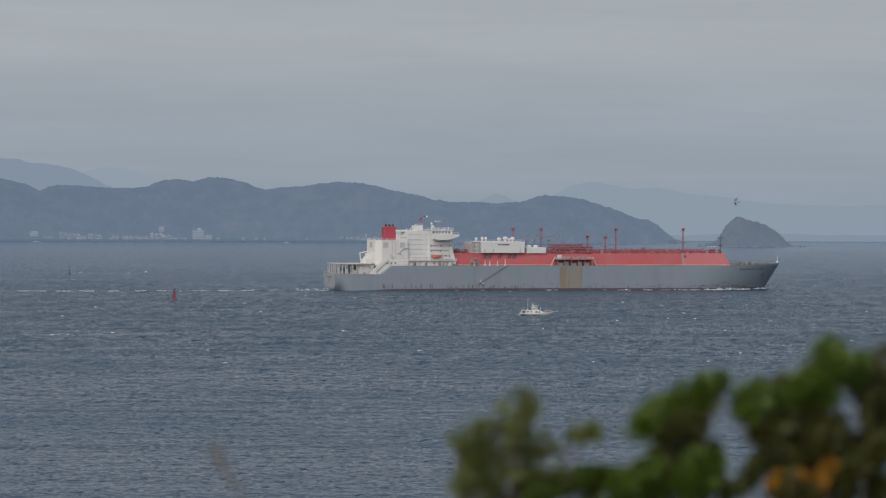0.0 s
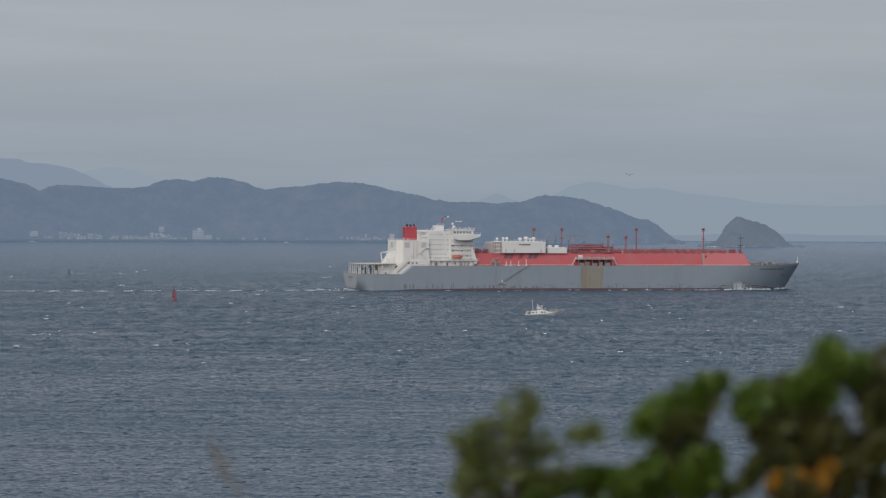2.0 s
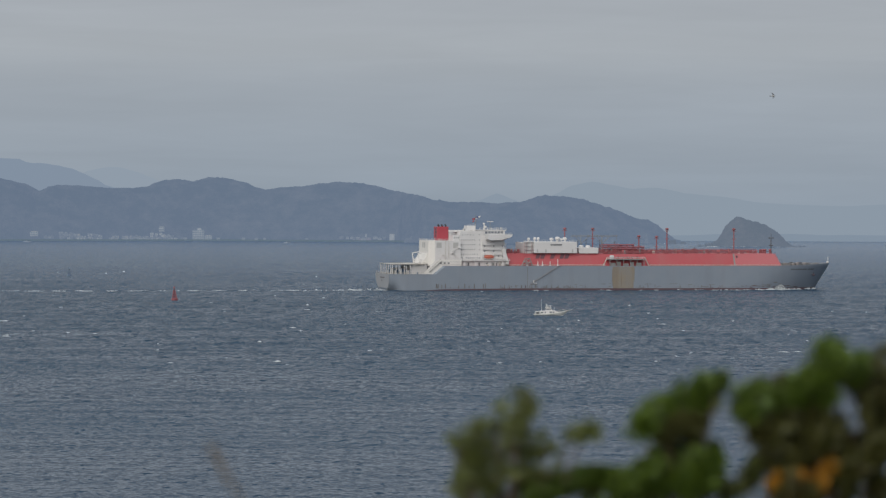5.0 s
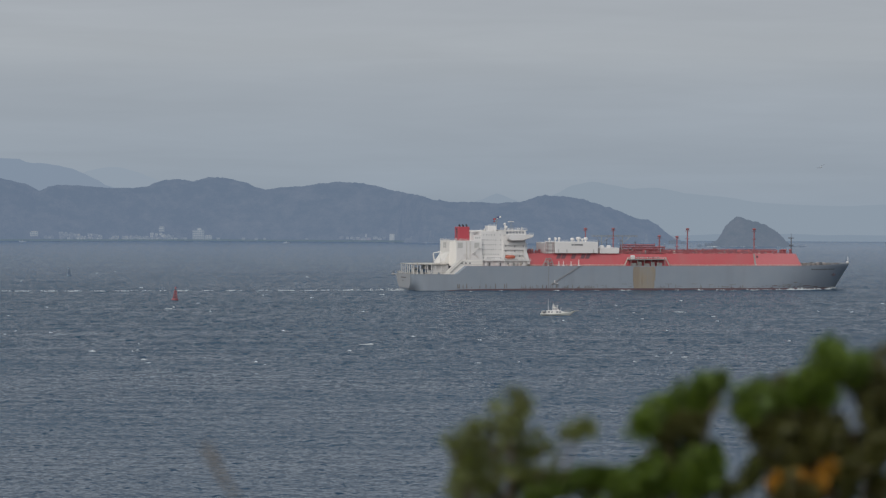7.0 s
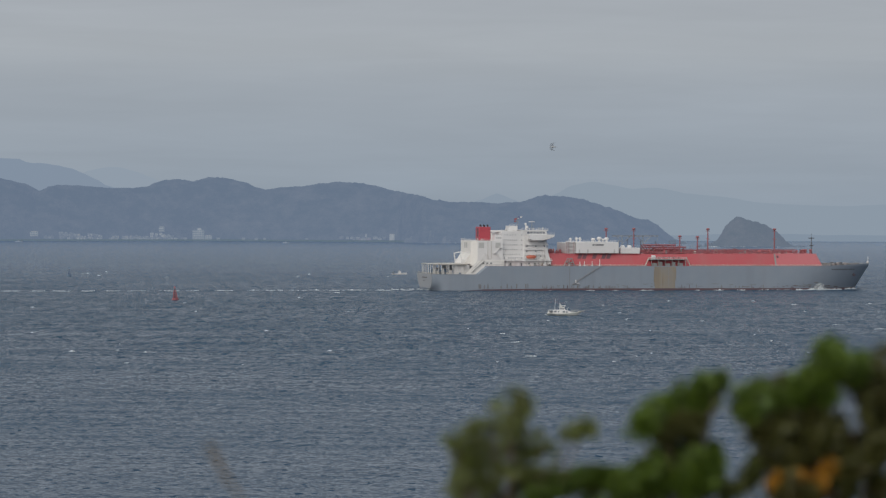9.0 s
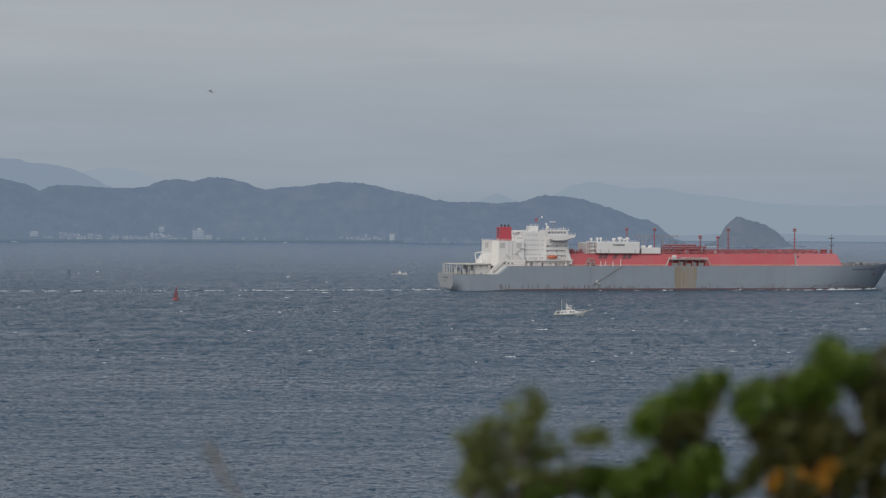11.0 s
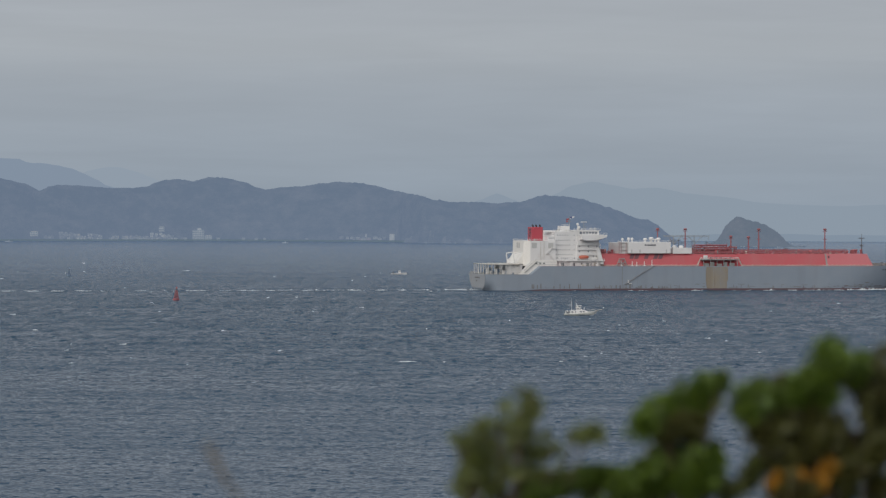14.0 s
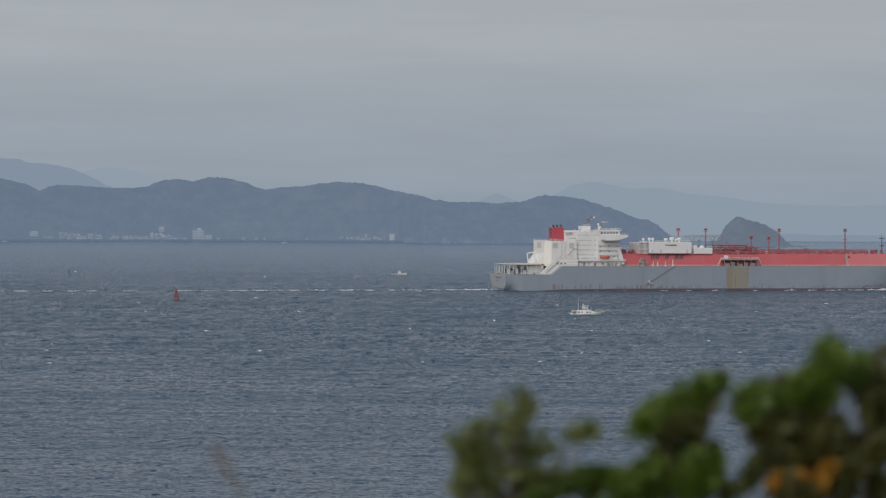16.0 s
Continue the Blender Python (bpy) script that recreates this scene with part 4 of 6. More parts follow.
    for (x0, z0), (x1, z1) in (((43.5, 19.4), (39.5, 23.4)), ((39.5, 23.4), (43.0, 26.6)), ((36.5, 19.4), (33.0, 22.6))):
        for y in (-18.9, -18.2):
            rod(bm, (x0, y, z0), (x1, y, z1), 0.13, n=4)
            rod(bm, (x0, y, z0 + 1.0), (x1, y, z1 + 1.0), 0.07, n=4)
    box(bm, 38.5, 40.4, -19.0, -18.0, 23.2, 23.4)
    box(bm, 42.4, 45.0, -19.0, -18.0, 26.5, 26.7)
    part("outside_stairs", bm, "white", casing)
    for x in (35.2, 37.4):
        part("drain_pipe", rod(bmesh.new(), (x, -18.15, 16), (x, -18.15, 31), 0.12, n=5), "tan", casing)
    for x in (30.5, 33.0, 35.5):
        part("screen_port", box(bmesh.new(), x, x + 1.2, -23.36, -23.2, 16.6, 17.6), "grey", ship)
    for x in (47.5, 51.0, 54.5, 69.5, 71.5):
        part("raft_canister", rod(bmesh.new(), (x, -21.2, 19.6), (x + 1.5, -21.2, 19.6), 0.45, n=8), "white", ship)
    # sloped buttress from the casing down to the mooring deck
    bm = prism(bmesh.new(), ((20.6, 16.6), (25.1, 23.6), (25.1, 16.6)), -13.4, 13.4)
    part("casing_slope", bm, "sunlit_white", casing)
    for y in (-9.5, 9.5):
        bm = bmesh.new()
        for p, q in (((20.4, 17), (19.6, 23.0)), ((19.6, 23.0), (25, 24)), ((20.2, 19), (22, 19))):
            rod(bm, (p[0], y, p[1]), (q[0], y, q[1]), 0.3, n=6)
        part("davit_frame", bm, "white", casing)
    # stepped side plating with the slanting stairway
    bm = prism(bmesh.new(), ((19.8, 10.2), (26.0, 10.2), (32.6, 15.5), (44.5, 15.5), (44.5, 19.3), (31, 19.3), (27.0, 18.2)), -23.3, -22.3)
    part("side_screen", bm, "sunlit_white", ship, "white sloping side screen at the break of deck")
    bm = prism(bmesh.new(), ((19.8, 10.2), (26.0, 10.2), (32.6, 15.5), (44.5, 15.5), (44.5, 19.3), (31, 19.3), (27.0, 18.2)), 22.3, 23.3)
    part("side_screen", bm, "white", ship)
    bm = bmesh.new()
    rail(bm, (31.0, -23.0, 19.3), (44.4, -23.0, 19.3), 1.1, 1.8, 0.07)
    rail(bm, (27.2, -23.0, 18.2), (31.0, -23.0, 19.3), 1.1, 1.8, 0.07)
    part("screen_rail", bm, "white", ship)
    bm = bmesh.new()
    for y in (-23.95, -23.35):
        rod(bm, (23.4, y, 11.4), (31.6, y, 18.6), 0.14, n=4)
        rod(bm, (23.0, y, 12.6), (31.2, y, 19.8), 0.07, n=4)
    for k in range(15):
        u = (k + 0.5) / 15
        box(bm, 23.3 + 8.2 * u, 23.9 + 8.2 * u, -23.95, -23.35, 11.35 + 7.2 * u, 11.45 + 7.2 * u)
    part("outside_stair", bm, "louvre", ship)
    for z in (16.3, 17.9):
        part("screen_ledge", box(bmesh.new(), 31.6, 44.4, -23.45, -23.3, z, z + 0.16), "louvre", ship)
    part("funnel", box(bmesh.new(), 32.6, 40.0, -5.2, 5.2, 31.1, 39.9, 0.3), "funnel", ship, "red funnel with sooty pipes on top")
    for z0, z1, y0, y1 in ((37.6, 38.8, -2.2, 1.2), (35.6, 37.0, -2.6, 0.4), (33.6, 35.0, -1.2, 1.2)):
        part("funnel_mark", box(bmesh.new(), 32.5, 32.7, y0, y1, z0, z1), "boot", ship)
    for x, y, z in ((34.0, -3, 40.6), (35.2, 2, 41.0), (36.4, -2, 40.9), (37.6, 2, 40.7), (38.6, -3, 41.0)):
        bm = rod(bmesh.new(), (x, y, 39.7), (x, y, z), 0.5, 0.5, 8)
        rod(bm, (x, y, z - 0.1), (x - 0.7, y, z + 0.25), 0.45, 0.4, 8)
        part("exhaust_pipe", bm, "black", ship)

    # gear along the deck edge abreast of the casing
    rnd = random.Random(31)
    for k in range(26):
        x, w, hgt = rnd.uniform(34, 75), rnd.uniform(0.4, 1.6), rnd.uniform(0.7, 2.4)
        part("deck_fitting", box(bmesh.new(), x, x + w, -22.9, -22.2, DECK, DECK + hgt, 0.05), rnd.choice(("white", "grey", "white", "tan")), ship)
    # mooring deck under its canopy
    bm = box(bmesh.new(), 0.4, 22.0, -20.3, 20.3, 16.2, 16.5, 0.06)
    part("canopy", bm, "tan", ship, "pale platform roof over the mooring deck")
    for x in (1.0, 3.4, 5.2, 8.6, 9.8, 12.4, 15.0, 18.8, 20.2, 21.6):
        for y in (-19.6, 19.6):
            part("canopy_post", rod(bmesh.new(), (x, y, AFT_DECK), (x, y, 16.2), 0.22, n=6), "white", ship)
    for i in range(5):
        part("canopy_post", rod(bmesh.new(), (0.9, -14 + i * 7, AFT_DECK), (0.9, -14 + i * 7, 16.2), 0.25, n=6), "white", ship)
    part("after_wall", box(bmesh.new(), 13.5, 23.6, -17.5, 17.5, AFT_DECK, 16.0), "white", ship)
    for x, y, w, hgt in ((2.6, -15, 1.4, 2.2), (6.4, -17, 1.0, 3.4), (10.6, -17.5, 1.6, 2.4), (11.4, 3, 2.4, 4.2), (7, 8, 3, 3.6)):
        part("deck_locker", box(bmesh.new(), x, x + w, y, y + 1.8, AFT_DECK, AFT_DECK + hgt, 0.08), "white", ship)
    bm = bmesh.new()
    rail(bm, (-1.4, -20.8, AFT_DECK), (25.5, -22.2, AFT_DECK), 1.1, 2.0, 0.07)
    rail(bm, (-1.4, -20.8, AFT_DECK), (-1.4, 20.8, AFT_DECK), 1.1, 2.0, 0.07)
    rail(bm, (0.5, -20.2, 16.6), (22, -20.2, 16.6), 0.9, 2.5, 0.06)
    part("stern_rail", bm, "tan", ship)
    rnd = random.Random(61)
    for k in range(18):
        x, y, w, hgt = rnd.uniform(0.5, 21), rnd.uniform(-19, 12), rnd.uniform(0.5, 1.6), rnd.uniform(0.8, 3.8)
        part("deck_gear", box(bmesh.new(), x, x + w, y, y + 1.0, AFT_DECK, AFT_DECK + hgt, 0.06), rnd.choice(("grey", "tan", "white", "buoy_green", "darkgrey")), ship)
    for x, y, r in ((5, -10, 1.5), (8.5, -13, 1.7), (11.5, -8, 1.5), (4.5, 4, 1.6), (13.5, -15, 1.3)):
        bm = rod(bmesh.new(), (x, y - 1.6, AFT_DECK + r), (x, y + 1.6, AFT_DECK + r), r, n=12)
        box(bm, x - r, x + r, y - 1.9, y - 1.6, AFT_DECK, AFT_DECK + r)
        part("winch", bm, "buoy_green", ship)

    # accommodation
    acc = part("accommodation", box(bmesh.new(), 44.9, 59.2, -16, 16, DECK - 0.1, 37.2, 0.12), "white", ship, "white accommodation block with rows of windows")
    part("front_house", box(bmesh.new(), 59.0, 73.5, -17.3, 17.3, DECK - 0.1, 34.4, 0.1), "white", acc)
    for z in (19.2, 22.2, 25.4, 28.4):
        bm = box(bmesh.new(), 59.1, 74.4, -18.2, 18.2, z, z + 0.35)
        rail(bm, (59.5, -18.1, z + 0.35), (74.2, -18.1, z + 0.35), 1.1, 2.5, 0.08)
        if z > 20:
            box(bm, 60.2, 73.6, -18.2, -18.05, z + 0.35, z + 1.6)
        part("gallery_deck", bm, "white", acc)
    for x in (62.5, 68.5, 74.6):
        part("gallery_post", rod(bmesh.new(), (x, -16.3, DECK), (x, -16.3, 28.5), 0.22, n=6), "white", acc)
    for z in (19.8, 22.9, 26.1):
        for x in ((60.3, 66.2, 71.8) if z > 20 else (60.3, 63.0, 66.2, 69.4, 71.8)):
            part("window", box(bmesh.new(), x, x + 0.7, -17.36, -17.2, z + 1.3, z + 2.1), "glass", acc)
    for z, xs in ((34.6, (46.5, 48.2, 49.9, 51.6, 53.3, 57.4)), (31.4, (45.8, 47.2, 48.6, 50.0, 51.4, 52.8, 54.2, 57.4)), (28.4, (45.8, 47.2, 48.6, 50.0, 51.4, 52.8, 54.2, 57.4)),
                  (25.4, (45.8, 47.2, 48.6, 50.0, 51.4, 52.8, 54.2, 57.4)), (22.4, (45.8, 47.2, 48.6, 50.0, 51.4, 52.8, 54.2, 56.0))):
        for x in xs:
            part("window", box(bmesh.new(), x, x + 0.42, -16.06, -15.9, z, z + 0.52), "glass", acc)
    # broad base below, reaching the ship's side
    bm = box(bmesh.new(), 45.2, 74.2, -20.5, 20.5, DECK - 0.1, 18.4, 0.1)
    part("deck_house", bm, "white", acc)
    bm = box(bmesh.new(), 44.6, 76.0, -22.2, 22.2, 18.5, 18.95)
    rail(bm, (44.8, -22.0, 18.95), (75.8, -22.0, 18.95), 1.1, 2.5, 0.08)
    part("boat_deck", bm, "white", acc)
    for x in range(47, 76, 4):
        part("deck_post", rod(bmesh.new(), (x, -21.8, DECK), (x, -21.8, 18.6), 0.2, n=6), "white", acc)
    for x in (49, 56, 61, 64.5, 67, 70.5):
        part("doorway", box(bmesh.new(), x, x + 0.9, -20.56, -20.4, DECK, DECK + 2.0), "darkgrey", acc)
    bm = prism(bmesh.new(), ((71.5, 25.6), (73.4, 25.6), (76.6, 15.4), (73.0, 15.4)), -20.0, 20.0)
    part("front_screen", bm, "white", acc)
    # bridge and its wings
    bridge = part("bridge", box(bmesh.new(), 58.5, 74.8, -13, 13, 34.3, 37.6, 0.15), "white", ship, "white navigation bridge with wide wings")
    for i in range(6):
        part("window", box(bmesh.new(), 62.0 + i * 2.0, 63.5 + i * 2.0, -13.06, -12.9, 35.6, 37.0), "glass", bridge)
    for i in range(9):
        part("window", box(bmesh.new(), 74.7, 74.86, -12.4 + i * 2.8, -10.2 + i * 2.8, 35.6, 37.0), "glass", bridge)
    for side in (-1, 1):
        bm = bmesh.new()
        outer, inner = (side * 24.2, side * 13.0)
        low = ((63.0, 30.4), (70.5, 30.4), (76.4, 33.2), (77.2, 35.2), (61.0, 35.2), (61.0, 31.6))
        high = ((63.2, 31.6), (70.0, 31.7), (76.6, 33.7), (77.2, 35.2), (61.0, 35.2), (61.0, 32.4))
        loft(bm, [[(x, inner, z) for x, z in low], [(x, side * 15.2, z) for x, z in low], [(x, outer, z) for x, z in high]], closed=True)
        bmesh.ops.recalc_face_normals(bm, faces=bm.faces)
        part("bridge_wing", bm, "white", bridge)
    part("bridge_roof", box(bmesh.new(), 58.0, 75.6, -13.6, 13.6, 37.6, 38.0), "white", bridge)
    bm = bmesh.new()
    rail(bm, (58.2, -13.4, 38.0), (75.4, -13.4, 38.0), 1.2, 2.2, 0.1)
    rail(bm, (61.2, -24.0, 35.2), (76.8, -24.0, 35.2), 1.1, 2.2, 0.08)
    part("bridge_rail", bm, "white", bridge)
    part("upper_house", box(bmesh.new(), 52.2, 57.6, -5, 5, 37.2, 40.6, 0.15), "white", acc)
    bm = bmesh.new()
    rail(bm, (52.4, -4.9, 40.6), (57.4, -4.9, 40.6), 1.0, 1.6, 0.08)
    part("roof_rail", bm, "white", acc)
    bm = box(bmesh.new(), 39.8, 53.0, -7.5, -3.0, 36.6, 37.8, 0.1)
    for x in (40.5, 45.5):
        rod(bm, (x, -5.2, 31.2), (x, -5.2, 36.3), 0.45, n=6)
    part("funnel_bridge", bm, "white", acc)
    part("aft_house", box(bmesh.new(), 40.6, 44.8, -15.5, 15.5, 31.1, 34.6, 0.1), "white", acc)
    for x in (41.2, 42.6, 43.9):
        part("window", box(bmesh.new(), x, x + 0.5, -15.56, -15.4, 32.6, 33.3), "glass", acc)
    bm = rail(bmesh.new(), (40.8, -15.2, 34.6), (44.8, -15.2, 34.6), 1.1, 1.3, 0.08)
    part("roof_rail", bm, "white", acc)
    # a row of small ports and vents above the boat deck
    for k in range(9):
        part("window", box(bmesh.new(), 46.2 + 1.4 * k, 46.8 + 1.4 * k, -16.06, -15.9, 19.9, 20.7), "glass", acc)
    for x, w, z, hh in ((46.0, 1.2, 19.0, 1.8), (53.5, 1.6, 19.0, 1.5), (57.2, 1.0, 19.0, 2.2), (68.2, 1.4, 19.0, 1.6)):
        part("deck_locker", box(bmesh.new(), x, x + w, -21.2, -19.9, z, z + hh, 0.08), "white", acc)
    # air pipes, floodlights and gratings along the boat deck and the house tops
    rnd = random.Random(52)
    for k in range(34):
        x, y, z = rnd.choice(((rnd.uniform(46, 75), rnd.uniform(-21.6, -19), 18.95), (rnd.uniform(45.5, 58), rnd.uniform(-15, -6), 37.2), (rnd.uniform(26, 44), rnd.uniform(-17, -8), 31.2), (rnd.uniform(59, 74), rnd.uniform(-12, 0), 38.0)))
        r, hgt = rnd.uniform(0.12, 0.4), rnd.uniform(0.6, 1.7)
        part("air_pipe", lathe(bmesh.new(), ((r * 0.6, 0), (r * 0.6, hgt * 0.7), (r, hgt * 0.75), (r * 0.8, hgt)), (x, y, z), 8), rnd.choice(("white", "grey", "tan", "white")), acc)
    for z in (22.6, 25.8, 28.8, 31.8):
        part("wall_seam", box(bmesh.new(), 45.0, 59.0, -16.05, -15.95, z - 0.6, z - 0.52), "tan", acc)
    # masts, scanners and flags
    bm = rod(bmesh.new(), (58.6, 0, 37.4), (58.6, 0, 47.2), 0.22, 0.1, 8)
    rod(bm, (58.6, -4, 43.5), (58.6, 4, 43.5), 0.15, n=6)
    part("signal_mast", bm, "grey", ship)
    bm = rod(bmesh.new(), (64.8, 2, 37.6), (64.8, 2, 41.0), 0.5, 0.4, 8)
    part("radar_mast", bm, "white", ship)
    for x, z, r in ((64.6, 40.9, 0.72), (65.6, 38.9, 0.8)):
        part("radome", lathe(bmesh.new(), ((0.4 * r, 0), (0.95 * r, 0.5 * r), (1.15 * r, 1.1 * r), (0.8 * r, 1.9 * r), (0.25 * r, 2.2 * r)), (x, 2, z), 14), "white", ship)
    bm = rod(bmesh.new(), (68.2, 0, 37.6), (68.2, 0, 43.0), 0.2, 0.15, 6)
    rod(bm, (70.5, 4, 37.6), (70.5, 4, 40.8), 0.15, 0.1, 6)
    part("antenna", bm, "grey", ship)
    scan = part("radar_scanner", box(bmesh.new(), -2.5, 2.5, -0.22, 0.22, -0.28, 0.28, 0.06), "white", ship)
    scan.location = (68.2, 0, 43.2)
    for nm, mat, x, z, w, hh in (("flag", "flag_red", 58.4, 45.0, 1.9, 1.1), ("flag", "white", 61.9, 46.4, 1.6, 1.0), ("flag", "flag_blue", 60.3, 46.2, 1.4, 0.9), ("flag", "white", 59.8, 45.6, 0.9, 0.7), ("flag", "flag_red", 57.8, 43.6, 1.2, 0.8)):
        bm = bmesh.new()
        rows = [[(x - w * i / 8, 0.25 * math.sin(i * 1.1 + w), z + hh * (j - 0.5) - 0.05 * i) for j in (0, 1)] for i in range(9)]
        loft(bm, rows, caps=False)
        part(nm, bm, mat, ship, "fluttering signal flag")
    # lifeboat in its davits
    boat = bmesh.new()
    secs = []
    for u in (-1, -0.85, -0.5, 0, 0.5, 0.85, 1):
        w = 1.25 * (1 - abs(u) ** 2.6) + 0.05
        hgt = 0.85 * (1 - abs(u) ** 4) + 0.2
        secs.append([(62.8 + 3.3 * u, -20.6 + w * math.cos(a), 20.9 + hgt * 1.25 * math.sin(a) + 0.2 * u * u) for a in [2 * math.pi * k / 12 for k in range(12)]])
    loft(boat, secs, closed=True)
    part("lifeboat", boat, "orange", ship, "orange enclosed lifeboat in davits", smooth=True)
    for x in (59.6, 65.8):
        bm = rod(bmesh.new(), (x, -18.6, 18.9), (x, -20.4, 23.4), 0.28, n=6)
        rod(bm, (x, -20.4, 23.4), (x, -20.6, 22.2), 0.15, n=6)
        part("davit", bm, "white", ship)

    # forecastle gear
    rnd = random.Random(21)
    for k in range(76):
        x = rnd.uniform(257, 289)
        y = rnd.uniform(-0.6, 0.5) * hull_breadth(x, DECK)
        r = rnd.uniform(0.35, 0.8) * (1.5 if 262 < x < 276 else 1.0)
        bm = bmesh.new()
        if k % 3:
            rod(bm, (x, y - r, DECK + r), (x, y + r, DECK + r), r, n=10)
            box(bm, x - r, x + r, y - r - 0.2, y - r, DECK, DECK + r)
        else:
            lathe(bm, ((r * 0.8, 0), (r * 0.7, 1.2), (r, 1.4), (r, 1.7)), (x, y, DECK), 10)
        part("mooring_winch" if k % 3 else "bollard", bm, ("grey", "lattice", "darkgrey")[k % 3], ship)
    bm = rod(bmesh.new(), (256.4, 0, 15.4), (256.4, 0, 33.4), 0.45, 0.3, 8)
    rod(bm, (256.4, 0, 33.4), (256.4, 0, 36.2), 0.16, 0.1, 6)
    for z, w, r in ((33.2, 1.9, 0.3), (28.4, 1.3, 0.35), (24.0, 0.8, 0.4)):
        rod(bm, (256.4 - w, 0, z), (256.4 + w, 0, z), r, n=6)
        rod(bm, (256.4, -w, z), (256.4, w, z), r, n=6)
    for k in (-1, 1):
        rod(bm, (256.4 + 1.6 * k, 0, 15.4), (256.4 + 0.3 * k, 0, 25), 0.16, 0.12, 5)
    part("foremast", bm, "darkgrey", ship)
    for x in (249.5, 253.0, 248.0):
        part("trunk_vent", lathe(bmesh.new(), ((0.7, 0), (0.7, 2.6), (1.2, 2.8), (1.0, 3.4)), (x, -8, 22.6), 10), "pipe_red", ship)
    bm = rod(bmesh.new(), (295.6, 0, 16.8), (295.6, 0, 21.2), 0.2, 0.1, 6)
    lathe(bm, ((0.8, 0), (0.9, 1.0), (0.3, 1.3)), (295.4, 0, 16.8), 8)
    part("jackstaff", bm, "white", ship)
    bm = bmesh.new()
    for k in range(12):
        x0, x1 = 257 + 3 * k, 260 + 3 * k
        rail(bm, (x0, -hull_breadth(x0, DECK) + 0.3, DECK + 0.2), (x1, -hull_breadth(x1, DECK) + 0.3, DECK + 0.2), 1.2, 1.5, 0.07)
    part("bow_rail", bm, "grey", ship)
    # broken water along the hull: a ragged curl off the bow, thin torn dashes further aft
    random.seed(3)
    for x, ln, hgt, many in ((284, 3, 1.2, 4), (277, 7, 1.4, 6), (268, 8, 1.3, 6), (260, 10, 1.5, 8), (252, 10, 1.4, 8), (243, 10, 1.1, 7), (233, 8, 0.9, 6), (222, 10, 0.7, 6), (212, 6, 0.6, 4),
                             (199, 5, 0.7, 4), (186, 9, 0.7, 6), (171, 3, 0.5, 2), (160, 4, 0.7, 3), (141, 5, 0.6, 3), (134, 4, 0.6, 3), (117, 3, 0.5, 2), (101, 4, 0.5, 2), (92, 3, 0.5, 2), (74, 3, 0.4, 2), (55, 4, 0.4, 2)):
        bm = bmesh.new()
        for k in range(many):
            xx = x + random.uniform(-0.5, 0.5) * ln
            foam_lump(bm, xx, -hull_breadth(xx, 0.3) - random.uniform(0.2, 2.0), random.uniform(1.8, 5.5), random.uniform(0.5, 1.2), hgt * random.uniform(0.45, 1.0))
        part("bow_wave", bm, "foam", ship, "white broken water along the waterline")
    # bursts of spray that the stem throws up, each a torn fan of lumps and drops
    bursts = []
    for k, (t0, peak, t1, x, wide, tall) in enumerate(((0.8, 1.5, 2.7, 251, 11, 6.2), (2.6, 3.25, 4.0, 254, 7, 3.8), (4.5, 5.2, 6.0, 254, 8, 3.6), (6.7, 7.25, 8.0, 281, 5, 2.2), (7.9, 8.6, 9.6, 257, 9, 5.2),
                                                       (9.8, 10.3, 11.0, 254, 8, 4.2), (10.9, 11.5, 12.6, 250, 20, 3.2), (12.2, 12.75, 13.4, 254, 9, 4.0), (14.4, 15.0, 15.9, 238, 12, 2.8))):
        random.seed(60 + k)
        bm = bmesh.new()
        for m in range(16):
            at = random.gauss(0, 0.22) * wide
            foam_lump(bm, at, random.uniform(-1, 0.6), random.uniform(1.5, 4), random.uniform(0.6, 1.2), tall * random.uniform(0.35, 0.95) * max(0.3, 1 - abs(at) / wide * 1.6))
        for m in range(420):
            at = random.gauss(-0.06, 0.23) * wide
            up = tall * random.random() ** 0.8 * max(0.15, 1 - (2 * at / wide) ** 2 * 0.6)
            r = random.uniform(0.09, 0.24) * (1.2 - 0.7 * up / tall)
            y = random.uniform(-1.2, 0.6)
            rod(bm, (at, y, up), (at + random.uniform(-0.2, 0.05), y, up + random.uniform(1.5, 5) * r), r, 0.3 * r, 3)
        burst = tagged(part("spray", bm, "foam", ship), kind="stuff")
        bursts.append((burst, t0, peak, t1, x, tall))
    bm = bmesh.new()
    for k in range(22):
        foam_lump(bm, random.uniform(-24, 4), random.uniform(-13, 12), random.uniform(1.5, 4), random.uniform(0.5, 1.4), random.uniform(0.3, 0.5))
    part("stern_wash", bm, "foam", ship)
    return tagged(ship, "grey and red gas carrier ship under way with white superstructure", "ship"), scan, bursts


carrier, radar_scanner, bow_bursts = make_carrier()


def make_surf():
    """White water at the foot of the islet and the headland."""
    random.seed(14)
    bm = bmesh.new()
    for k in range(34):
        x = random.choice((random.gauss(396, 5), random.uniform(392, 526)))
        foam_lump(bm, x, 4008 - 18 * math.sin((x - 382) / 46) - random.uniform(0, 3), random.uniform(1.5, 5), 1.6, random.uniform(0.3, 0.7))
    for k in range(16):
        x = random.uniform(-80, 360)
        foam_lump(bm, x, shore_line(x) - random.uniform(0, 5), random.uniform(2, 6), 1.6, random.uniform(0.3, 0.6))
    return tagged(part("shore_surf", bm, "foam"), "thin broken line of surf along the rocks", "surf", kind="stuff")


make_surf()


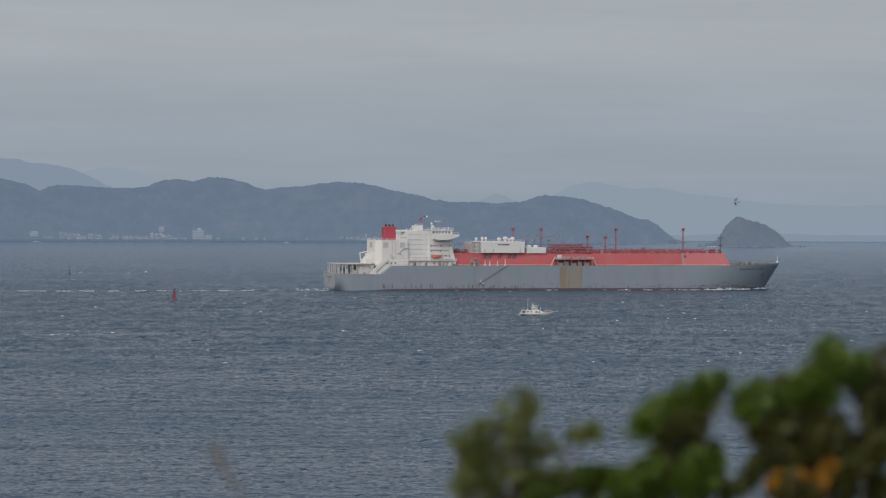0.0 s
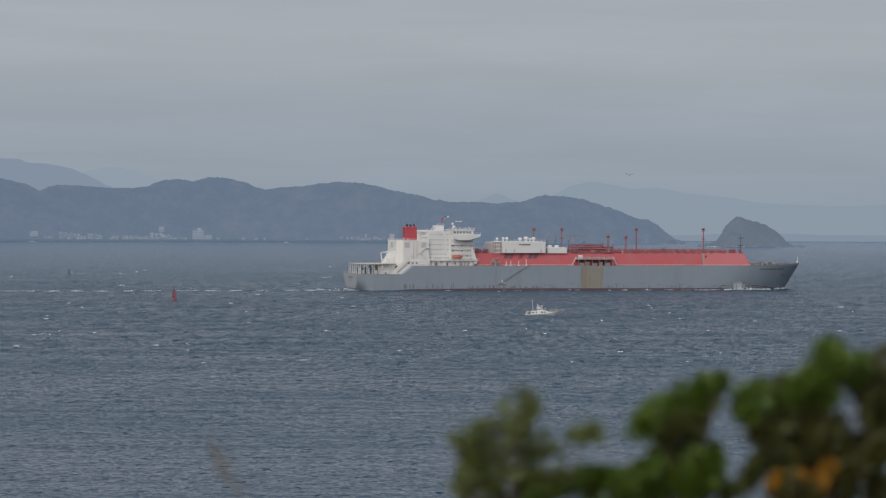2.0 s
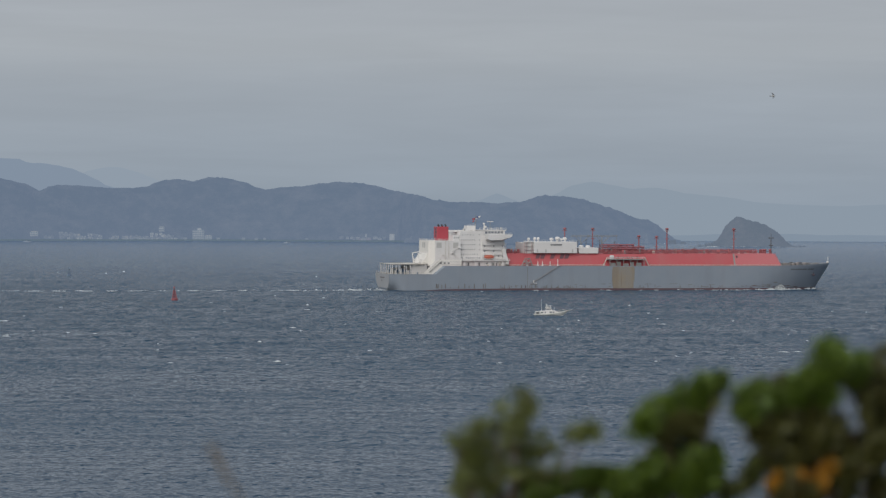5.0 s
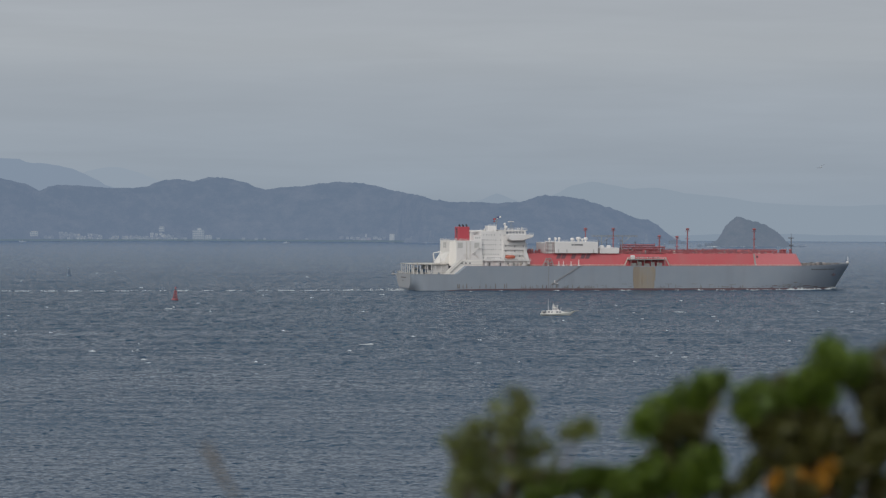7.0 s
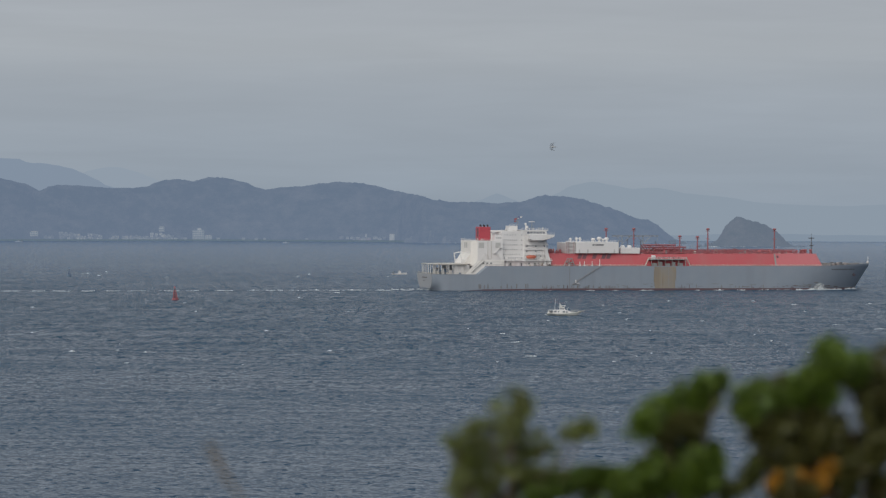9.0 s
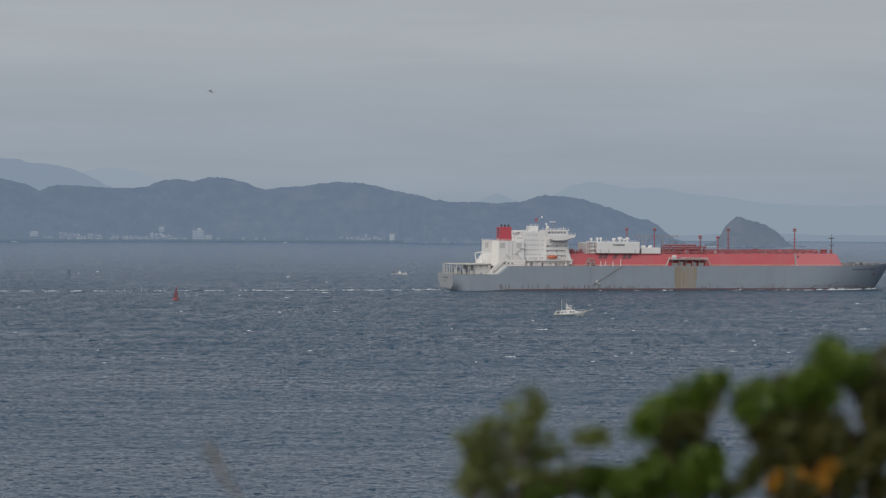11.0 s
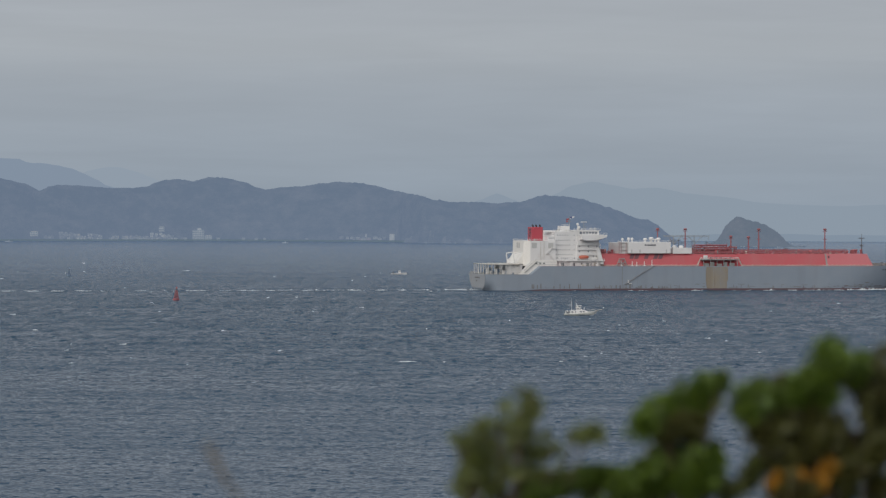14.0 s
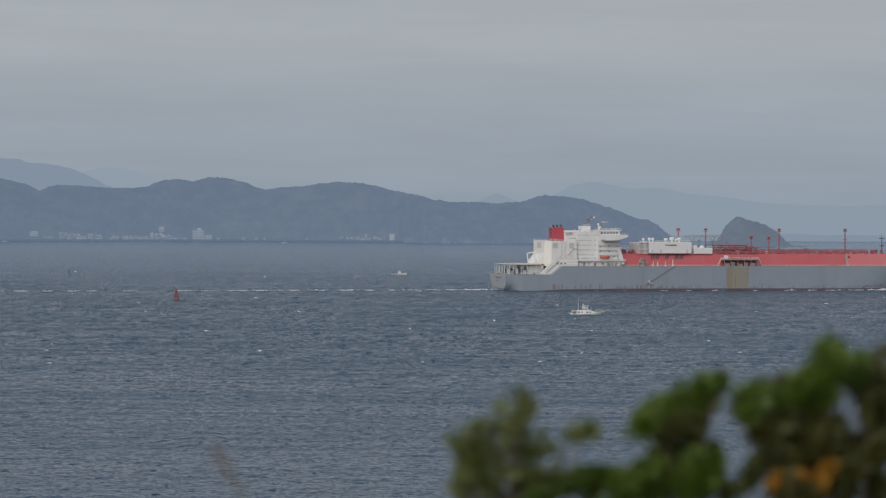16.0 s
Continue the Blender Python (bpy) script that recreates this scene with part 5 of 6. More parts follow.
def make_wake():
    random.seed(8)
    bm = bmesh.new()
    for k in range(620):
        x = random.uniform(-330, 25)
        y = 1646 + (x + 266) * 0.25 + random.gauss(0, 3.0) + 2.2 * math.sin(x / 23)
        if noise.noise((x / 17, 3.3, 1)) < -0.55 or random.random() > 0.6 + 0.2 * ((x + 330) / 355) ** 2:
            continue
        foam_lump(bm, x, y, random.uniform(0.8, 3.0), random.uniform(0.4, 1.0), random.uniform(0.13, 0.25))
    for k in range(90):
        x = 28 - 130 * random.random() ** 1.5
        y = 1646 + (x + 266) * 0.25 + random.gauss(0, 2.2) + 2.2 * math.sin(x / 23)
        foam_lump(bm, x, y, random.uniform(1.5, 5), random.uniform(0.5, 1.2), random.uniform(0.25, 0.42))
    for k in range(1700):
        x = random.uniform(-330, 25)
        foam_lump(bm, x, 1646 + (x + 266) * 0.25 + random.gauss(0, 1.6) + 2.2 * math.sin(x / 23), random.uniform(0.6, 2.2), random.uniform(0.3, 0.6), random.uniform(0.1, 0.19))
    return tagged(part("ship_wake", bm, "foam", smooth=True), "broken line of white wake foam astern of the ship", "wake", kind="stuff")


make_wake()


# ---- small craft ----
def make_motor_boat():
    b = empty("fishing_boat")
    bm = bmesh.new()
    rows = []
    for i in range(17):
        u = i / 16
        x = -8.2 + 17.2 * u
        w = 2.1 * (1 - max(0, (u - 0.5) / 0.5) ** 2.0)
        sh = 0.95 + 1.25 * u ** 2.0
        rake = u ** 4
        rows.append([(x, w * 0.97, sh), (x - 0.7 * rake, w, sh - 0.35), (x - 2.4 * rake, w * 0.82, 0.25 + 0.3 * rake), (x - 4.0 * rake, 0, -0.7), (x - 2.4 * rake, -w * 0.82, 0.25 + 0.3 * rake), (x - 0.7 * rake, -w, sh - 0.35), (x, -w * 0.97, sh)])
    loft(bm, rows, closed=True)
    bmesh.ops.recalc_face_normals(bm, faces=bm.faces)
    hull = part("hull", bm, "cream", b, "cream white hull")
    bm = bmesh.new()
    prism(bm, ((-5.3, 0.9), (-5.2, 2.4), (1.0, 2.5), (2.2, 2.2), (3.6, 1.6), (3.6, 1.2)), -1.5, 1.5)
    part("cabin", bm, "white", b)
    part("wheelhouse", prism(bmesh.new(), ((-2.4, 2.4), (-2.3, 3.7), (-0.2, 3.7), (0.9, 2.4)), -1.25, 1.25), "white", b)
    for k in range(3):
        part("window", box(bmesh.new(), -2.05 + 0.75 * k, -1.5 + 0.75 * k, -1.29, 1.29, 2.8, 3.4), "glass", b)
    for a, c in ((-4.6, -3.6), (-2.9, -2.3), (-0.6, 0.5), (0.9, 1.7)):
        part("window", box(bmesh.new(), a, c, -1.54, 1.54, 1.35, 2.0), "glass", b)
    bm = rod(bmesh.new(), (-4.4, 0, 1.3), (-4.4, 0, 7.9), 0.1, 0.05, 6)
    part("mast", bm, "white", b)
    bm = rod(bmesh.new(), (-1.5, 0, 3.7), (-2.2, 0, 5.8), 0.2, 0.12, 6)
    box(bm, -2.4, 0.6, -0.7, 0.7, 4.55, 4.72)
    box(bm, -2.3, -1.6, -0.4, 0.4, 5.0, 5.2)
    rod(bm, (0.1, -1, 3.7), (-0.2, -0.6, 4.6), 0.1, 0.08, 5)
    rod(bm, (-2.6, -1, 3.8), (-2.2, -0.6, 4.5), 0.15, 0.08, 5)
    part("radar_arch", bm, "white", b)
    part("whip_aerial", rod(bmesh.new(), (1.5, 0, 2.5), (1.8, 0, 3.9), 0.1, 0.06, 5), "white", b)
    bm = box(bmesh.new(), -7.4, -5.9, -1.3, 1.3, 1.0, 1.7, 0.1)
    rod(bm, (-6.6, -1, 1.7), (-6.6, -1, 2.5), 0.2, 0.16, 6)
    part("stern_gear", bm, "white", b)
    bm = bmesh.new()
    for s in (-1, 1):
        rod(bm, (6.6, 0.4 * s, 2.0), (10.2, 0.3 * s, 2.55), 0.11, 0.09, 6)
        for k in range(5):
            x = 3.4 + 0.8 * k
            rod(bm, (x, 1.9 * s * (1 - ((x - 2.4) / 5.6) ** 2 * 0.9), 1.8), (x, 1.9 * s * (1 - ((x - 2.4) / 5.6) ** 2 * 0.9), 2.5), 0.04, n=4)
        rod(bm, (3.4, 1.85 * s, 2.5), (7.2, 0.45 * s, 2.75), 0.045, n=4)
    part("bow_pulpit", bm, "tan", b)
    part("rub_strake", box(bmesh.new(), -8.25, 1.5, -2.14, 2.14, 0.66, 0.74), "grey", b)
    bm = box(bmesh.new(), -7.5, -5.2, -1.5, 1.5, 2.15, 2.27, 0.03)
    for x in (-7.3, -6.3, -5.4):
        for y in (-1.4, 1.4):
            rod(bm, (x, y, 1.0), (x, y, 2.2), 0.06, n=5)
    part("aft_awning", bm, "white", b)
    bm = box(bmesh.new(), -7.6, -6.6, -1.2, 1.2, 1.0, 1.9, 0.05)
    part("deck_box", bm, "cream", b)
    part("roof_box", box(bmesh.new(), -2.2, -0.9, -0.55, 0.55, 3.82, 4.2, 0.1), "cream", b)
    part("wheelhouse_roof", box(bmesh.new(), -2.7, 0.3, -1.4, 1.4, 3.7, 3.82), "cream", b)
    part("cabin_door", box(bmesh.new(), -5.45, -5.15, -0.5, 0.5, 1.0, 2.2), "glass", b)
    part("deck_crate", box(bmesh.new(), -6.9, -5.6, -1.75, -0.6, 1.0, 1.9, 0.05), "darkgrey", b)
    part("hatch", box(bmesh.new(), 3.6, 4.8, -0.6, 0.6, 1.5, 2.1, 0.05), "grey", b)
    bm = rail(bmesh.new(), (-8.0, -1.95, 1.0), (-3.8, -2.0, 1.0), 0.9, 1.0, 0.04)
    part("side_rail", bm, "grey", b)
    bm = bmesh.new()
    random.seed(6)
    for x in (-8.4, -3, 3.0, 5.0):
        for s in (-1, 1):
            foam_lump(bm, x, 2.2 * s * (0.7 if x > 3 else 1), 2.0, 0.7, 0.22)
    part("wash", bm, "foam", b, smooth=True)
    return tagged(b, "white fishing launch with mast and cabin, heading into the chop", "boat")


def make_skiff(name, length, label, mat="white"):
    b = empty(name)
    s = length / 12
    bm = bmesh.new()
    rows = []
    for i in range(11):
        u = i / 10
        w = 1.5 * s * (1 - max(0, (u - 0.5) / 0.5) ** 2)
        sh = s * (0.75 + 0.75 * u ** 2)
        x = length * (u - 0.5)
        rows.append([(x, w, sh), (x, 0.8 * w, 0.1), (x, 0, -0.5 * s), (x, -0.8 * w, 0.1), (x, -w, sh)])
    loft(bm, rows, closed=True)
    bmesh.ops.recalc_face_normals(bm, faces=bm.faces)
    part("hull", bm, mat, b)
    part("cabin", prism(bmesh.new(), ((-0.6 * s, 0.9 * s), (-0.5 * s, 2.9 * s), (0.9 * s, 2.9 * s), (1.7 * s, 0.9 * s)), -0.9 * s, 0.9 * s), mat, b)
    part("window", box(bmesh.new(), -0.2 * s, 0.7 * s, -0.93 * s, 0.93 * s, 1.9 * s, 2.5 * s), "glass", b)
    bm = rod(bmesh.new(), (-1.0 * s, 0, 0.8 * s), (-1.0 * s, 0, 3.6 * s), 0.1 * s, n=5)
    rod(bm, (-4.6 * s, 0, 0.6 * s), (-4.6 * s, 0, 3.0 * s), 0.16 * s, n=5)
    box(bm, -5.2 * s, -4.0 * s, -0.4 * s, 0.4 * s, 0.7 * s, 1.7 * s)
    part("mast", bm, "darkgrey", b)
    return tagged(b, label, "boat")


launch = make_motor_boat()
skiff_mid = make_skiff("small_boat", 12, "small white open boat lying off the channel")
# hazy wall materials put the same painted haze on these two boats
skiff_far = make_skiff("small_boat", 10, "tiny white boat near the far shore", "concrete")
skiff_left = make_skiff("small_boat", 12, "tiny white boat crossing before the far town", "wall_grey")


# ---- channel buoys ----
def make_buoy(x, y, mat, label, s=1.0, top="cone"):
    b = empty("channel_buoy", pose(x, y, 0))
    part("float", lathe(bmesh.new(), ((1.2 * s, -0.8), (1.65 * s, -0.2), (1.65 * s, 0.7), (1.1 * s, 1.1)), n=18), mat, b)
    bm = bmesh.new()
    for k in range(4):
        a = math.pi / 4 + k * math.pi / 2
        rod(bm, (1.35 * s * math.cos(a), 1.35 * s * math.sin(a), 1.0), (0.5 * s * math.cos(a), 0.5 * s * math.sin(a), 4.8 * s), 0.16 * s, n=6)
    lathe(bm, ((0.2 * s, 1.0), (0.16 * s, 4.7 * s)), n=8)
    for k in range(4):
        a, b2 = math.pi / 4 + k * math.pi / 2, math.pi / 4 + (k + 1) * math.pi / 2
        rod(bm, (1.35 * s * math.cos(a), 1.35 * s * math.sin(a), 1.0), (0.8 * s * math.cos(b2), 0.8 * s * math.sin(b2), 3.5 * s), 0.1 * s, n=4)
        rod(bm, (1.35 * s * math.cos(b2), 1.35 * s * math.sin(b2), 1.0), (0.8 * s * math.cos(a), 0.8 * s * math.sin(a), 3.5 * s), 0.1 * s, n=4)
    for zz, rr in ((2.2, 1.15), (3.5, 0.85)):
        lathe(bm, ((rr * s, zz * s), (rr * s, zz * s + 0.14)), n=12)
    lathe(bm, ((0.75 * s, 4.7 * s), (0.75 * s, 4.9 * s)), n=12)
    part("tower", bm, mat, b)
    part("lantern", lathe(bmesh.new(), ((0.25 * s, 4.9 * s), (0.3 * s, 5.4 * s), (0.1 * s, 5.6 * s)), n=10), "darkgrey", b)
    part("topmark", lathe(bmesh.new(), ((0.5 * s, 5.7 * s), (0.45 * s, 6.0 * s), (0.06, 6.7 * s)), n=10), mat, b)
    return tagged(b, label, "buoy")


red_buoy = make_buoy(-148.0, 1492, "buoy_red", "red steel lattice channel buoy afloat", 1.13)
green_buoy = make_buoy(-281.0, 2038, "buoy_green", "dark green channel buoy afloat far off", 0.92)


# ---- whitecaps ----
def make_whitecaps():
    caps = []
    protos = []
    for k in range(5):
        random.seed(40 + k)
        bm = bmesh.new()
        foam_lump(bm, 0, 0, 2.4 + 0.8 * k, 0.9, 0.5)
        if k % 2:
            foam_lump(bm, 2.3, 0.8, 1.8, 0.9, 0.5)
        protos.append(part("whitecap", bm, "foam"))
    rnd = random.Random(77)
    for k in range(150):
        d = 1 / rnd.uniform(1 / 2600, 1 / 880)
        x = rnd.uniform(-0.165, 0.185) * d
        src = protos[k % 5]
        ob = src if k < 5 else copy_thing(src, pose(0, 0, 0))
        size = rnd.choice((0.35, 0.45, 0.5, 0.6, 0.75, 1.1))
        ob.scale = (size, size, 0.45 + 0.3 * size)
        tagged(ob, "small breaking whitecap on a wave", "whitecap", "whitecaps")
        caps.append((ob, x, d, rnd.uniform(-1.5, 15.5), rnd.uniform(1.8, 4.2), rnd.uniform(-25, 25)))
    bm = bmesh.new()
    random.seed(19)
    for k in range(80):
        d = 1 / random.uniform(1 / 2600, 1 / 860)
        foam_lump(bm, random.uniform(-0.17, 0.2) * d + 25, d, random.uniform(0.7, 2.6), random.uniform(0.3, 0.6), random.uniform(0.16, 0.3), random.uniform(-0.4, 0.4), 0.12)
    flecks = tagged(part("foam_flecks", bm, "foam"), "scattered flecks of foam on the waves", "foam", kind="stuff")
    return caps, flecks


whitecaps, foam_flecks = make_whitecaps()


# ---- the gull ----
def make_gull():
    g = empty("gull")
    bm = bmesh.new()
    prof = ((-0.30, 0.01), (-0.26, 0.05), (-0.12, 0.075), (0.05, 0.085), (0.17, 0.06), (0.23, 0.045), (0.28, 0.04), (0.33, 0.005))
    loft(bm, [[(x, r * math.cos(a), r * math.sin(a)) for a in [2 * math.pi * k / 10 for k in range(10)]] for x, r in prof], closed=True)
    part("body", bm, "louvre", g, "pale grey body", smooth=True)
    bm = bmesh.new()
    loft(bm, [[(-0.24, y, 0.02), (-0.42, y * 1.8, 0.015), (-0.42, y * 1.8, 0.005), (-0.24, y, 0.0)] for y in (-0.05, 0.05)], closed=True)
    part("tail", bm, "wing_grey", g)
    bm = rod(bmesh.new(), (0.31, 0, 0.0), (0.38, 0, -0.015), 0.012, 0.004, 6)
    part("beak", bm, "straw", g)
    wings = []
    for s in (1, -1):
        bm = bmesh.new()
        rows = []
        for u, c, off, z in ((0.0, 0.2, 0.02, 0.0), (0.2, 0.19, 0.07, 0.05), (0.38, 0.17, 0.05, 0.07), (0.55, 0.12, -0.04, 0.05), (0.68, 0.02, -0.15, 0.02)):
            rows.append([(off + c * 0.5, s * u, z), (off, s * u, z + 0.018), (off - c * 0.5, s * u, z), (off, s * u, z - 0.008)])
        loft(bm, rows, closed=True)
        bmesh.ops.recalc_face_normals(bm, faces=bm.faces)
        bmesh.ops.scale(bm, vec=(1.15, 0.87, 1.2), verts=bm.verts)
        wings.append(part("wing", bm, "wing_grey", g, "dark grey-brown wing"))
    return tagged(g, "gull with pale grey body and long dark wings gliding", "bird"), wings


gull, gull_wings = make_gull()


# ---- the headland the viewer stands on ----
def make_headland():
    bm = bmesh.new()
    rows = []
    for i in range(61):
        x = -150 + 5 * i
        row = []
        for j in range(45):
            y = -120 + 3.4 * j
            slope = 46.9 - 0.02 * (y + 20) ** 1 if y < 8 else 46.4 - (y - 8) * 1.75
            z = slope + 0.5 * noise.noise((x / 7, y / 7, 1)) + 2.0 * noise.noise((x / 40, y / 40, 2)) * min(1, (abs(x) + abs(y)) / 60)
            row.append((x, y, max(z, -4)))
        rows.append(row)
    loft(bm, rows, caps=False)
    return tagged(part("ground", bm, "turf", smooth=True), "grassy top and slope of the viewing headland", "ground", kind="structure")


M["turf"] = painted("rough_turf", (0.06, 0.075, 0.03), (0.09, 0.075, 0.045), 0.8, 0.95, 2)
make_headland()


# ---- the wind-blown shrub ----
def leaf_cluster_mesh(name, seed, mat, leaves=46, r=0.62):
    """A twig one unit long with narrow leathery leaves in a loose spiral, thicker towards its tip."""
    rnd = random.Random(seed)
    bm = bmesh.new()
    rod(bm, (0, 0, -0.5), (0, 0, 0.5), 0.03, 0.012, 5)
    for k in range(leaves):
        along = 0.5 - rnd.random() ** 1.4
        az, el = 2.4 * k + rnd.uniform(-0.5, 0.5), rnd.uniform(0.15, 0.95) + 0.35 * along
        d = Vector((math.cos(az) * math.cos(el), math.sin(az) * math.cos(el), math.sin(el)))
        side = d.cross(Vector((0, 0, 1)))
        side = side.normalized() if side.length > 0.01 else Vector((1, 0, 0))
        up = side.cross(d)
        ln, w = r * rnd.uniform(0.65, 1.1), r * rnd.uniform(0.1, 0.16)
        base = Vector((0, 0, along)) + d * 0.03
        mid, tip = base + d * ln * 0.55 + up * ln * 0.08, base + d * ln - up * ln * 0.1
        q = base + d * ln * 0.82 + up * ln * 0.04
        v = [bm.verts.new(p) for p in (base, mid + side * w, q + side * w * 0.8, tip, q - side * w * 0.8, mid - side * w)]
        c = bm.verts.new(mid - up * w * 0.35)
        for a, b in zip(v, v[1:] + v[:1]):
            bm.faces.new((a, b, c))
    me = bpy.data.meshes.new(name)
    bm.to_mesh(me)
    bm.free()
    me.materials.append(M[mat])
    return me


LEAVES = {m: [leaf_cluster_mesh("leaf_cluster", 10 * k + j, m, 17 if m == "leaf_pale" else 46) for j in range(4)] for k, m in enumerate(("leaf", "leaf_olive_shade", "leaf_pale", "leaf_orange"))}


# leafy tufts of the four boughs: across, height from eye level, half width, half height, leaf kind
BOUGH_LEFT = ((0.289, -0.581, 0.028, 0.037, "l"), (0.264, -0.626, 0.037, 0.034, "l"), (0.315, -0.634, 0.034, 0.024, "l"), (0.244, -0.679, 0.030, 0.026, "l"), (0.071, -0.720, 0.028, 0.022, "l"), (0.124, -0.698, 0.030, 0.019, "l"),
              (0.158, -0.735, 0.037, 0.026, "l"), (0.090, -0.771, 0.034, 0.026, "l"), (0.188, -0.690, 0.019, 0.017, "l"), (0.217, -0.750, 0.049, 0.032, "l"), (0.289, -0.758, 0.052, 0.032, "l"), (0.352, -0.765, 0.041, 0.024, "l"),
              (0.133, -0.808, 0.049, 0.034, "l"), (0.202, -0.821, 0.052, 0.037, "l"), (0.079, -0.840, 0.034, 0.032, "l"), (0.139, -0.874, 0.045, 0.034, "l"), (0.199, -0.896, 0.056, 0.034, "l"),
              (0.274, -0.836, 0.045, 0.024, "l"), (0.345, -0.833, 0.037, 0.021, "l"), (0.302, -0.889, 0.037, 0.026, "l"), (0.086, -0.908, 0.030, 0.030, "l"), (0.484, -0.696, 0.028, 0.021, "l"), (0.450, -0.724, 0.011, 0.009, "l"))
# olive tufts low in the boughs paint their shaded undersides
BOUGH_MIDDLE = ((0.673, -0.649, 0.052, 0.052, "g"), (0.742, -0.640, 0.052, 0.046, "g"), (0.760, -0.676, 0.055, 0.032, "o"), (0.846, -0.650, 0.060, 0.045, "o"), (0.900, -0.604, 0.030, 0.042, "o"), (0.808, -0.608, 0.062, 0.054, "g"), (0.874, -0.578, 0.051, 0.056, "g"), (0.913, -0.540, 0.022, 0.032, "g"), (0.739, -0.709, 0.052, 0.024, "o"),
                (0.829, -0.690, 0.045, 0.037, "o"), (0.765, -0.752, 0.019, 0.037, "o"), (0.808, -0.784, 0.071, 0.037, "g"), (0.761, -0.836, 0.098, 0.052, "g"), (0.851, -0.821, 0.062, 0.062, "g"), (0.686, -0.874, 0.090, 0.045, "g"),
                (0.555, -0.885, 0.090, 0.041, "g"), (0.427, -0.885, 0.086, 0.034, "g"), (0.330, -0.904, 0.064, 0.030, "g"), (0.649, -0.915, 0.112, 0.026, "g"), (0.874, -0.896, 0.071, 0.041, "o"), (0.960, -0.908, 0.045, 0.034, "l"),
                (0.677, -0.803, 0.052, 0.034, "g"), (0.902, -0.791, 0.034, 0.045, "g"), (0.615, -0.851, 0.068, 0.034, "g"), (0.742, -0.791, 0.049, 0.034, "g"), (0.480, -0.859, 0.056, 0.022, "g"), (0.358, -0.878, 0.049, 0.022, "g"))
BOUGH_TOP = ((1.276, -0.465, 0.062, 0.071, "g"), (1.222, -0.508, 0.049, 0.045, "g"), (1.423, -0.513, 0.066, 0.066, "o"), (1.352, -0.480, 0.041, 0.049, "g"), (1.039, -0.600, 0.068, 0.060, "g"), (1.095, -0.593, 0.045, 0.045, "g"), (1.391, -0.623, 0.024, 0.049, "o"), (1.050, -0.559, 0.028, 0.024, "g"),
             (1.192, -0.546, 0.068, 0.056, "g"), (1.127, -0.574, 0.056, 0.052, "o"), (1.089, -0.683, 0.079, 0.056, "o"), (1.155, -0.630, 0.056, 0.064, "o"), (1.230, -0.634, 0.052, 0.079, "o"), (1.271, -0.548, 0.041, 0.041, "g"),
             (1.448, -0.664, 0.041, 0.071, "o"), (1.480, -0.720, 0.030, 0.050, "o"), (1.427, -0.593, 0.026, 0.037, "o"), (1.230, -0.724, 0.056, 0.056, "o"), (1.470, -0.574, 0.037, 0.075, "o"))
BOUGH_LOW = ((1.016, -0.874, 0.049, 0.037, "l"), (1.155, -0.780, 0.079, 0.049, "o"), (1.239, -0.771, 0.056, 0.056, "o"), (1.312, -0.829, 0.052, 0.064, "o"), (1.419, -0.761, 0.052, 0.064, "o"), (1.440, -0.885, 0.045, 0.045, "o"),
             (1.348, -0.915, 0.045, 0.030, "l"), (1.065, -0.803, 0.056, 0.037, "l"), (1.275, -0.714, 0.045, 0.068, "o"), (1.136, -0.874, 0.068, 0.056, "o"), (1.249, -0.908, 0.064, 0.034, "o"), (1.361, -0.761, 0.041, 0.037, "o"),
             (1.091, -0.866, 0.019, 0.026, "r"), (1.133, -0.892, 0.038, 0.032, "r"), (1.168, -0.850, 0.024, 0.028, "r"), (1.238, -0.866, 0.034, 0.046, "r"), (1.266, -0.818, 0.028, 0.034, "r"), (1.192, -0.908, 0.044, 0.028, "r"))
KIND = {"g": "leaf", "o": "leaf_olive_shade", "l": "leaf_pale", "r": "leaf_orange"}


def joined_leaves(mat, lots, bough):
    """The sprigs too many to count, as one mesh on their branch."""
    verts, faces = [], []
    for leaves, m in lots:
        co = np.empty(len(leaves.vertices) * 3)
        leaves.vertices.foreach_get("co", co)
        a = np.array(m)
        first = len(verts)
        verts.extend((co.reshape(-1, 3) @ a[:3, :3].T + a[:3, 3]).tolist())
        faces.extend([first + i for i in p.vertices] for p in leaves.polygons)
    me = bpy.data.meshes.new("foliage")
    me.from_pydata(verts, [], faces)
    me.materials.append(M[mat])
    ob = new("foliage", me)
    ob.parent = bough
    return tagged(ob, kind="stuff")


